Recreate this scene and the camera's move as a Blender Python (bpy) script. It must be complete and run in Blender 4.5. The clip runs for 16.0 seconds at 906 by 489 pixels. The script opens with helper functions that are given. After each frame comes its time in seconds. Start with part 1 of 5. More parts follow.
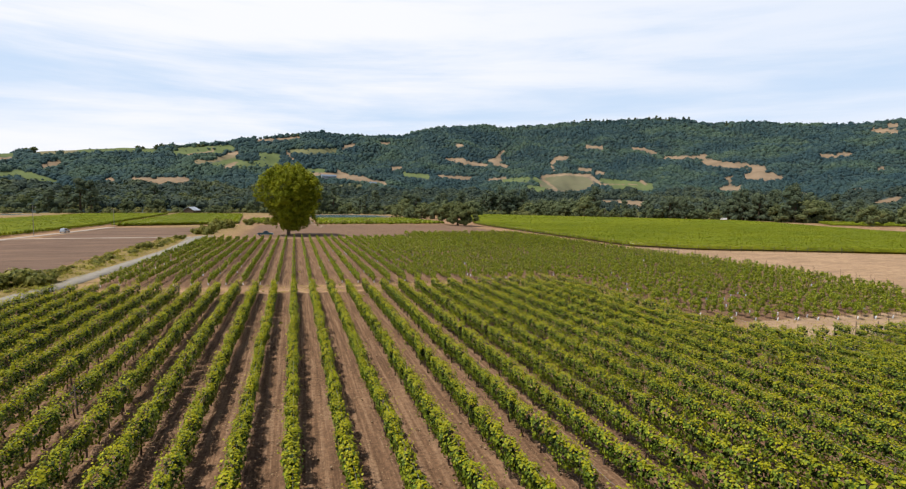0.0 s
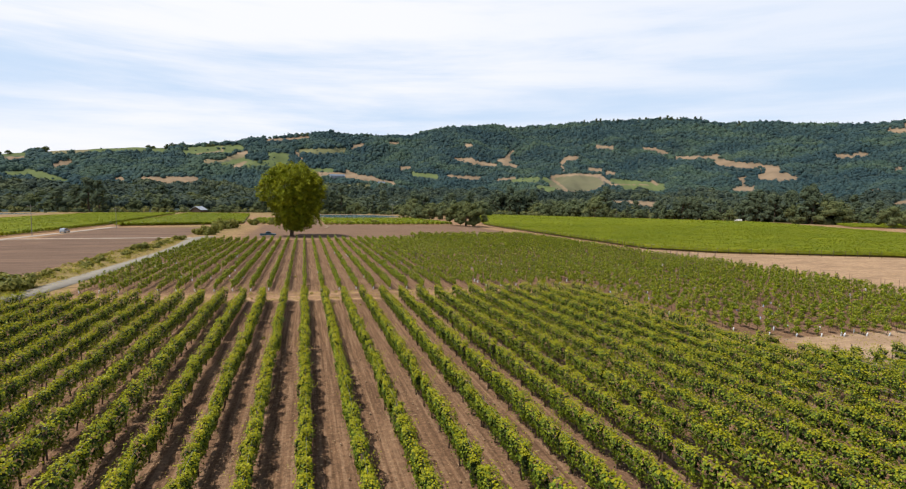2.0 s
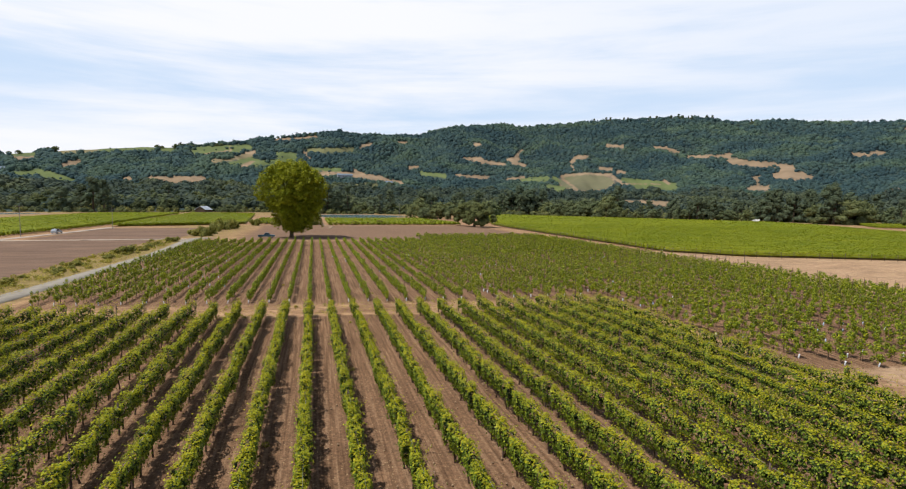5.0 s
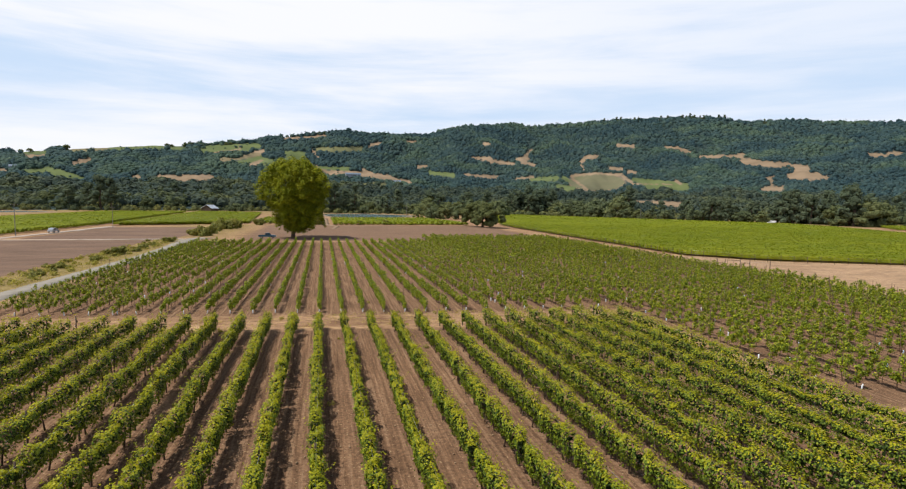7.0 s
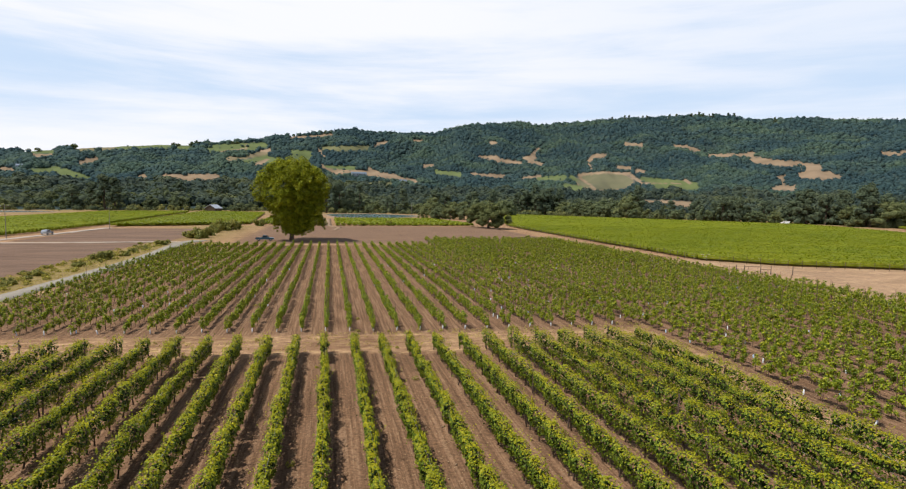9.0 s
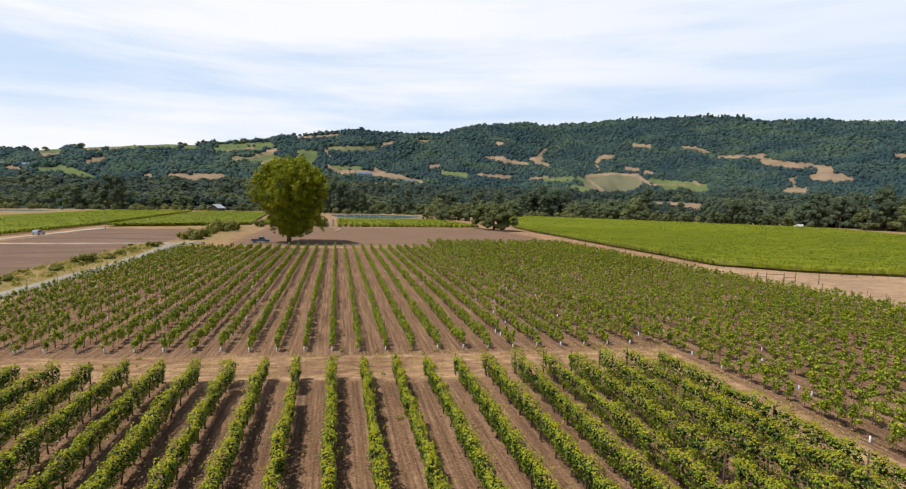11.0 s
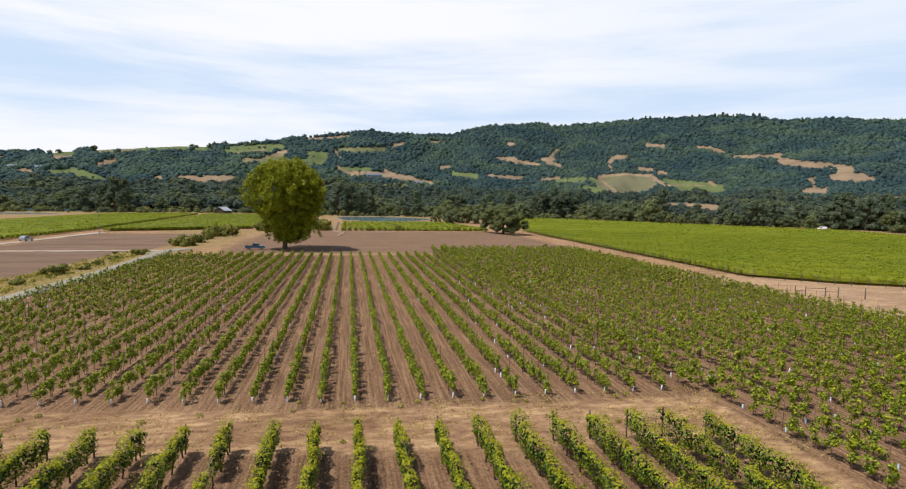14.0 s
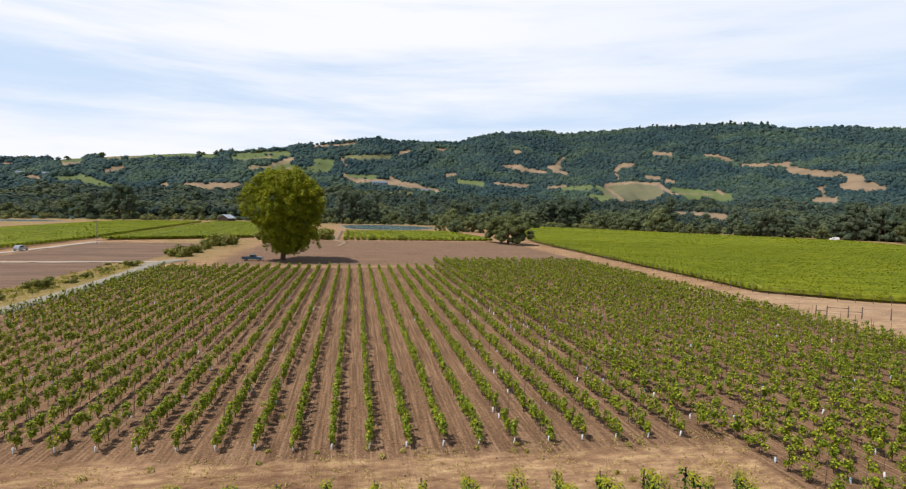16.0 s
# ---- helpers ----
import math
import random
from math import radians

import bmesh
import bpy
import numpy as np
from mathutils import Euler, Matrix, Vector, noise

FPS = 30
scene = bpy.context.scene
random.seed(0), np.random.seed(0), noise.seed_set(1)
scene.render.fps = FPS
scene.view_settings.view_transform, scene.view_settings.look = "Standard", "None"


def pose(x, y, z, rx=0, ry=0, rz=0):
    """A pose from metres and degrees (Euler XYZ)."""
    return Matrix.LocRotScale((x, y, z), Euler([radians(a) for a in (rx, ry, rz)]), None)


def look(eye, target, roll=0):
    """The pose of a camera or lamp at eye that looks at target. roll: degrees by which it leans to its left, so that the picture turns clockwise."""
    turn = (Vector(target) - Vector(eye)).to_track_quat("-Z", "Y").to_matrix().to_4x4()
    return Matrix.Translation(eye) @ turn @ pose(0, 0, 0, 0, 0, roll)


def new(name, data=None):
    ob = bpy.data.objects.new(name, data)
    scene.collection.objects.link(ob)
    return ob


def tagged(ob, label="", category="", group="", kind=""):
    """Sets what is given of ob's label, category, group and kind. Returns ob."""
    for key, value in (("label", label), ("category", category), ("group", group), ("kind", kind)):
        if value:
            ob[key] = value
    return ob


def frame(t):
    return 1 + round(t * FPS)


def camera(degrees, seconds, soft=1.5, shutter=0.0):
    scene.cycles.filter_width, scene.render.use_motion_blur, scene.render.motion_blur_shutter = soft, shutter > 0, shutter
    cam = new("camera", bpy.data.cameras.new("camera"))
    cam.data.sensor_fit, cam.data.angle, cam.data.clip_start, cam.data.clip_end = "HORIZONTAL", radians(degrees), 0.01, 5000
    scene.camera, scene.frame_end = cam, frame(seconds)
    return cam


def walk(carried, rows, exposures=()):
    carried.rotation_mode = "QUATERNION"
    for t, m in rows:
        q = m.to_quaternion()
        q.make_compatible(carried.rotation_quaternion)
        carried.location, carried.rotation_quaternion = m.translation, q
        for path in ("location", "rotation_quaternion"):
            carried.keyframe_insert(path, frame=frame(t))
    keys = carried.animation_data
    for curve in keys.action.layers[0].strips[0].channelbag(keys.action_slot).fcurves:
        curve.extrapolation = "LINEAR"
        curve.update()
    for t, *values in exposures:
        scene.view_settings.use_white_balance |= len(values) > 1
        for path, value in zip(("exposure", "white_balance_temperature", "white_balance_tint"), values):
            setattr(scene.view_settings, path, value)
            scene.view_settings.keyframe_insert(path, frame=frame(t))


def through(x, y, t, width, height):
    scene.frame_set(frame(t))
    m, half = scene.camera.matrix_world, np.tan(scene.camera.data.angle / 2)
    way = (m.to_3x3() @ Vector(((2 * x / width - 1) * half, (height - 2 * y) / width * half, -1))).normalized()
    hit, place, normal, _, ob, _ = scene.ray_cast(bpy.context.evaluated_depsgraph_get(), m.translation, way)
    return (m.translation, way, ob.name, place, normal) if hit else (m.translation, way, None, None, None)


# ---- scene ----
cam = camera(80.4, 16.0, soft=1.2)
PATH = [
    (0, (-18.282, -3.219, 12.679), (-17.7168, -1.3069, 12.5233), 0.54),
    (0.5, (-17.736, -1.759, 12.792), (-17.1818, 0.1563, 12.6350), 0.59),
    (1, (-17.154, -0.244, 12.832), (-16.6053, 1.6728, 12.6750), 0.59),
    (1.5, (-16.576, 1.253, 12.801), (-16.0330, 3.1715, 12.6441), 0.68),
    (2, (-16.033, 2.741, 12.774), (-15.4997, 4.6623, 12.6180), 0.68),
    (2.5, (-15.485, 4.249, 12.738), (-14.9561, 6.1713, 12.5801), 0.68),
    (3, (-14.970, 5.824, 12.730), (-14.4476, 7.7481, 12.5717), 0.76),
    (3.5, (-14.472, 7.351, 12.768), (-13.9545, 9.2765, 12.6105), 0.75),
    (4, (-14.031, 8.938, 12.808), (-13.5226, 10.8658, 12.6494), 0.82),
    (4.2, (-13.852, 9.601, 12.812), (-13.3423, 11.5286, 12.6554), 0.73),
    (6.5, (-11.437, 17.208, 12.854), (-10.9585, 19.1433, 12.6934), 0.81),
    (7, (-10.839, 18.817, 12.933), (-10.3676, 20.7540, 12.7730), 0.90),
    (7.5, (-10.252, 20.376, 13.142), (-9.7875, 22.3147, 12.9812), 0.81),
    (8, (-9.658, 21.903, 13.361), (-9.2008, 23.8433, 13.1993), 0.91),
    (8.5, (-9.011, 23.400, 13.560), (-8.5606, 25.3419, 13.3986), 0.90),
    (9, (-8.341, 24.967, 13.738), (-7.8944, 26.9096, 13.5735), 0.91),
    (11.3, (-5.601, 32.460, 13.943), (-5.1810, 34.4086, 13.7798), 1.10),
    (11.5, (-5.361, 33.125, 13.952), (-4.9438, 35.0741, 13.7878), 1.00),
    (12, (-4.731, 34.810, 13.997), (-4.3231, 36.7611, 13.8328), 1.10),
    (12.5, (-4.113, 36.451, 14.107), (-3.7124, 38.4035, 13.9415), 1.11),
    (13, (-3.485, 37.944, 14.252), (-3.0904, 39.8978, 14.0876), 1.02),
    (13.5, (-2.720, 39.598, 14.500), (-2.3312, 41.5531, 14.3376), 1.01),
    (14, (-1.980, 41.140, 14.854), (-1.5982, 43.0967, 14.6937), 1.05),
    (14.5, (-1.303, 42.591, 15.243), (-0.9274, 44.5492, 15.0867), 1.04),
    (15, (-0.756, 43.852, 15.579), (-0.3861, 45.8118, 15.4289), 1.23),
    (15.5, (-0.360, 44.864, 15.777), (0.0026, 46.8257, 15.6346), 1.24),
    (16, (-0.130, 45.640, 15.840), (0.2296, 47.6029, 15.7064), 1.26),
]
walk(cam, [(t, look(eye, target, roll)) for t, eye, target, roll in PATH])

# ---- light ----
SUN_EL, SUN_AZ = 63.0, 268.0          # degrees; azimuth from +y towards +x: the light comes from the -x side
world = bpy.data.worlds.new("world")
scene.world = world
world.use_nodes = True
wn, wl = world.node_tree.nodes, world.node_tree.links
wn.clear()
w_out, w_bg, w_sky = wn.new("ShaderNodeOutputWorld"), wn.new("ShaderNodeBackground"), wn.new("ShaderNodeTexSky")
w_sky.sky_type, w_sky.sun_disc = "NISHITA", False
w_sky.sun_elevation, w_sky.sun_rotation = radians(SUN_EL), radians(SUN_AZ)
w_sky.altitude, w_sky.air_density, w_sky.dust_density, w_sky.ozone_density = 50, 1.0, 0.6, 1.0
w_bg.inputs["Strength"].default_value = 0.08
w_co, w_map = wn.new("ShaderNodeTexCoord"), wn.new("ShaderNodeMapping")
w_map.inputs["Scale"].default_value = (0.75, 0.95, 7.0)
w_map.inputs["Rotation"].default_value = (radians(0.5), radians(-1.2), radians(25))
w_n1, w_r1, w_mix = wn.new("ShaderNodeTexNoise"), wn.new("ShaderNodeMapRange"), wn.new("ShaderNodeMix")
w_n1.inputs["Scale"].default_value, w_n1.inputs["Detail"].default_value, w_n1.inputs["Roughness"].default_value = 1.9, 8.0, 0.58
w_n1.inputs["Distortion"].default_value = 0.25
w_r1.interpolation_type = "SMOOTHSTEP"
w_r1.inputs["From Min"].default_value, w_r1.inputs["From Max"].default_value = 0.58, 0.92
w_r1.inputs["To Min"].default_value, w_r1.inputs["To Max"].default_value = 0.0, 1.0
w_mix.data_type = "RGBA"
w_mix.inputs[7].default_value = (11.2, 11.35, 12.1, 1)
wl.new(w_co.outputs["Generated"], w_map.inputs["Vector"])
wl.new(w_map.outputs["Vector"], w_n1.inputs["Vector"])
w_sep, w_fade, w_mul = wn.new("ShaderNodeSeparateXYZ"), wn.new("ShaderNodeMapRange"), wn.new("ShaderNodeMath")
w_fade.interpolation_type = "SMOOTHSTEP"
w_band, w_sum = wn.new("ShaderNodeValToRGB"), wn.new("ShaderNodeMath")
for stop, (place, value) in zip([*w_band.color_ramp.elements, *(w_band.color_ramp.elements.new(0.5) for _ in range(4))], ((0.08, 0.5), (0.155, 0.44), (0.19, 0.36), (0.235, 0.4), (0.29, 0.54), (0.4, 0.46))):
    stop.position, stop.color = place, (value, value, value, 1)
w_sum.operation = "MULTIPLY_ADD"
w_sum.inputs[1].default_value = 0.62
w_fade.inputs["From Min"].default_value, w_fade.inputs["From Max"].default_value = 0.35, 0.6
w_fade.inputs["To Min"].default_value, w_fade.inputs["To Max"].default_value = 1.0, 0.05
w_mul.operation = "MULTIPLY"
wl.new(w_co.outputs["Generated"], w_sep.inputs["Vector"])
wl.new(w_sep.outputs["Z"], w_fade.inputs["Value"])
wl.new(w_sep.outputs["Z"], w_band.inputs["Fac"])
wl.new(w_band.outputs["Color"], w_sum.inputs[0])
wl.new(w_n1.outputs["Fac"], w_sum.inputs[2])
wl.new(w_sum.outputs[0], w_r1.inputs["Value"])
wl.new(w_r1.outputs["Result"], w_mul.inputs[0])
wl.new(w_fade.outputs["Result"], w_mul.inputs[1])
w_side, w_mul2 = wn.new("ShaderNodeMapRange"), wn.new("ShaderNodeMath")
w_side.interpolation_type = "SMOOTHSTEP"
w_side.inputs["From Min"].default_value, w_side.inputs["From Max"].default_value = 0.1, 0.9
w_side.inputs["To Min"].default_value, w_side.inputs["To Max"].default_value = 1.0, 0.55
w_mul2.operation = "MULTIPLY"
wl.new(w_sep.outputs["X"], w_side.inputs["Value"])
wl.new(w_mul.outputs[0], w_mul2.inputs[0])
wl.new(w_side.outputs["Result"], w_mul2.inputs[1])
wl.new(w_mul2.outputs[0], w_mix.inputs["Factor"])
w_veil = wn.new("ShaderNodeMix")
w_veil.data_type = "RGBA"
w_veil.inputs[7].default_value = (7.9, 9.7, 12.3, 1)
w_veil_k = wn.new("ShaderNodeMath")
w_veil_k.operation, w_veil_k.inputs[1].default_value = "MULTIPLY", 0.85
wl.new(w_fade.outputs["Result"], w_veil_k.inputs[0])
wl.new(w_veil_k.outputs[0], w_veil.inputs["Factor"])
wl.new(w_sky.outputs["Color"], w_veil.inputs[6])
wl.new(w_veil.outputs[2], w_mix.inputs[6])
wl.new(w_mix.outputs[2], w_bg.inputs["Color"])
wl.new(w_bg.outputs["Background"], w_out.inputs["Surface"])

sun = new("sun", bpy.data.lights.new("sun", "SUN"))
sun.data.energy, sun.data.angle, sun.data.color = 5.0, radians(0.9), (1.0, 0.965, 0.9)
sx, sy = math.sin(radians(SUN_AZ)) * math.cos(radians(SUN_EL)), math.cos(radians(SUN_AZ)) * math.cos(radians(SUN_EL))
sun.matrix_world = look((sx * 300, sy * 300, math.sin(radians(SUN_EL)) * 300), (0, 0, 0))
scene.view_settings.exposure = 0.1

# ---- materials ----
def shader(name, rough=0.8, metal=0.0):
    m = bpy.data.materials.new(name)
    m.use_nodes = True
    b = m.node_tree.nodes["Principled BSDF"]
    b.inputs["Roughness"].default_value, b.inputs["Metallic"].default_value = rough, metal
    b.inputs["Specular IOR Level"].default_value = 0.08 if rough > 0.75 else 0.5
    return m, m.node_tree.nodes, m.node_tree.links, b


def noise_node(n, l, scale, detail=4.0, stretch=None, rough=0.6):
    co, t = n.new("ShaderNodeNewGeometry"), n.new("ShaderNodeTexNoise")
    t.inputs["Scale"].default_value, t.inputs["Detail"].default_value, t.inputs["Roughness"].default_value = scale, detail, rough
    if stretch:
        mp = n.new("ShaderNodeMapping")
        mp.inputs["Scale"].default_value = stretch
        l.new(co.outputs["Position"], mp.inputs["Vector"])
        l.new(mp.outputs["Vector"], t.inputs["Vector"])
    else:
        l.new(co.outputs["Position"], t.inputs["Vector"])
    return t.outputs["Fac"]


def ramp(n, l, fac, *stops):
    r = n.new("ShaderNodeValToRGB")
    while len(r.color_ramp.elements) < len(stops):
        r.color_ramp.elements.new(0.5)
    for e, (p, c) in zip(r.color_ramp.elements, stops):
        e.position, e.color = p, (*c, 1)
    l.new(fac, r.inputs["Fac"])
    return r.outputs["Color"]


def mix(n, l, fac, a, b, mode="MIX"):
    k = n.new("ShaderNodeMix")
    k.data_type, k.blend_type = "RGBA", mode
    for socket, v in ((k.inputs["Factor"], fac), (k.inputs[6], a), (k.inputs[7], b)):
        if isinstance(v, (int, float)):
            socket.default_value = v
        elif isinstance(v, tuple):
            socket.default_value = (*v, 1)
        else:
            l.new(v, socket)
    return k.outputs[2]


def bump(n, l, b, height, strength, dist):
    k = n.new("ShaderNodeBump")
    k.inputs["Strength"].default_value, k.inputs["Distance"].default_value = strength, dist
    l.new(height, k.inputs["Height"])
    l.new(k.outputs["Normal"], b.inputs["Normal"])


def leaf_material(name, dark, mid, bright, translucent=0.35, rough=0.5, patch=0.15, clump=0.0, relief=1.0, gloss=0.14, vary=0.55, broad=0.0, through=(1.25, 1.2, 0.55)):
    """Leaves: colour by leaf and by broad patches of the plant, part of the light passing through."""
    m, n, l, b = shader(name, rough)
    b.inputs["Specular IOR Level"].default_value = gloss
    g = n.new("ShaderNodeNewGeometry")
    c = ramp(n, l, g.outputs["Random Per Island"], (0.0, dark), (0.55, mid), (1.0, bright))
    c2 = mix(n, l, vary, c, ramp(n, l, noise_node(n, l, patch, 3), (0.3, (0.72, 0.8, 0.8)), (0.7, (1.25, 1.15, 1.0))), "MULTIPLY")
    # Broad random tones; on woods they also stand in for lit and shaded spurs.
    if broad:
        c2 = mix(n, l, 1.0, c2, ramp(n, l, noise_node(n, l, broad, 4, None, 0.6), (0.39, (0.72, 0.8, 0.92)), (0.5, (1, 1, 1)), (0.61, (1.42, 1.28, 0.95))), "MULTIPLY")
    l.new(c2, b.inputs["Base Color"])
    if clump:
        bump(n, l, b, noise_node(n, l, clump, 4, None, 0.65), relief, 1.6 / clump)
    tr, sh = n.new("ShaderNodeBsdfTranslucent"), n.new("ShaderNodeMixShader")
    l.new(mix(n, l, 1.0, c2, through, "MULTIPLY"), tr.inputs["Color"])
    sh.inputs["Fac"].default_value = translucent
    out = n["Material Output"]
    l.new(b.outputs["BSDF"], sh.inputs[1])
    l.new(tr.outputs["BSDF"], sh.inputs[2])
    l.new(sh.outputs["Shader"], out.inputs["Surface"])
    return m


def plain(name, color, rough=0.7, metal=0.0, vary=0.25, scale=3.0, relief=0.0):
    m, n, l, b = shader(name, rough, metal)
    f = noise_node(n, l, scale, 5)
    lo, hi = tuple(c * (1 - vary) for c in color), tuple(min(1, c * (1 + vary)) for c in color)
    l.new(ramp(n, l, f, (0.3, lo), (0.7, hi)), b.inputs["Base Color"])
    if relief:
        bump(n, l, b, noise_node(n, l, scale * 4, 4), 0.6, relief)
    return m


M_VINE = leaf_material("vine_leaf", (0.043, 0.074, 0.008), (0.12, 0.168, 0.015), (0.262, 0.294, 0.021), 0.15, 0.52, 0.6, gloss=0.14, vary=0.8, through=(1.8, 1.55, 0.35))
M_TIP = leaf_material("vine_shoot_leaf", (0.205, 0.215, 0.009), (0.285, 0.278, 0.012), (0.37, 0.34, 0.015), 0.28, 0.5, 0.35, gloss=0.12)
# Darker copy of the vine leaf: shade inside the canopy put into colour.
M_INNER_SHADE = leaf_material("shaded_inner_vine_leaf", (0.015, 0.027, 0.005), (0.024, 0.04, 0.007), (0.036, 0.056, 0.009), 0.05, 0.7, 0.8)
M_YOUNG = leaf_material("young_vine_leaf", (0.066, 0.1, 0.01), (0.17, 0.213, 0.015), (0.335, 0.35, 0.021), 0.2, 0.5, 0.9, gloss=0.12, vary=0.9)
M_FIELD = leaf_material("field_vine_leaf", (0.118, 0.15, 0.009), (0.162, 0.193, 0.012), (0.215, 0.232, 0.016), 0.28, 0.6, 0.03, gloss=0.1)
M_BIGTREE = leaf_material("walnut_leaf", (0.11, 0.138, 0.006), (0.182, 0.205, 0.008), (0.3, 0.295, 0.012), 0.18, 0.55, 0.3, gloss=0.1, vary=0.8)
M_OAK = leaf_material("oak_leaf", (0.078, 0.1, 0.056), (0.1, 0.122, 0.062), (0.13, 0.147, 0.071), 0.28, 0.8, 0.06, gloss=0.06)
M_FIELDOAK = leaf_material("live_oak_leaf", (0.075, 0.09, 0.036), (0.108, 0.123, 0.047), (0.15, 0.16, 0.06), 0.2, 0.7, 0.3, gloss=0.08)
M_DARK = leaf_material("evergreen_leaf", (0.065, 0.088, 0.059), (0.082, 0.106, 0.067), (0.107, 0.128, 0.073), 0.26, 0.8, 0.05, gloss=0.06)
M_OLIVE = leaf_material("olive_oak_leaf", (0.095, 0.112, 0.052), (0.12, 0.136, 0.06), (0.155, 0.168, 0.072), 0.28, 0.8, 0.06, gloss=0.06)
M_SHRUB = leaf_material("shrub_leaf", (0.08, 0.092, 0.018), (0.16, 0.16, 0.032), (0.28, 0.255, 0.062), 0.25, 0.6, 0.3)
# Foothill leaf colour with a weaker blue tint for haze.
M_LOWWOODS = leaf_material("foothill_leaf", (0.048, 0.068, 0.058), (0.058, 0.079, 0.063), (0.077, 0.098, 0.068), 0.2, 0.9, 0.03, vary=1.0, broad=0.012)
M_BRUSH = leaf_material("brush_leaf", (0.06, 0.072, 0.034), (0.082, 0.095, 0.042), (0.125, 0.132, 0.055), 0.15, 0.9, 0.03, vary=1.0, broad=0.02)
M_WEED = leaf_material("weed_leaf", (0.14, 0.14, 0.025), (0.27, 0.25, 0.045), (0.42, 0.36, 0.075), 0.25, 0.6, 0.3)
# Blue in this leaf colour stands in for haze before the far hills.
M_HAZY_WOODS = leaf_material("hazy_woods_leaf", (0.035, 0.066, 0.072), (0.042, 0.075, 0.079), (0.055, 0.089, 0.081), 0.12, 0.9, 0.02, vary=1.0, broad=0.006)
M_DRYTUFT = leaf_material("dry_grass_blade", (0.26, 0.19, 0.07), (0.38, 0.29, 0.11), (0.46, 0.4, 0.13), 0.3, 0.8, 0.5)
M_BARK = plain("bark", (0.09, 0.065, 0.045), 0.95, 0, 0.4, 6.0, 0.03)
M_TRUNK = plain("vine_wood", (0.075, 0.05, 0.035), 0.95, 0, 0.4, 20.0, 0.01)
M_POST = plain("weathered_post", (0.1, 0.07, 0.055), 0.8, 0.0, 0.4, 9.0, 0.004)
M_STAKE = plain("rusty_steel", (0.11, 0.055, 0.035), 0.7, 0.4, 0.4, 9.0)
M_WIRE = plain("galvanised_wire", (0.4, 0.4, 0.4), 0.4, 0.9, 0.1)
M_HOSE = plain("black_hose", (0.02, 0.02, 0.022), 0.5, 0, 0.2)
M_TUBE = plain("white_plastic", (0.6, 0.62, 0.64), 0.5, 0, 0.08, 4.0)
M_TUBE_BLUE = plain("pale_blue_plastic", (0.36, 0.47, 0.6), 0.5, 0, 0.1, 4.0)
M_STONE = plain("pale_stone", (0.27, 0.19, 0.12), 0.9, 0, 0.3, 8.0)


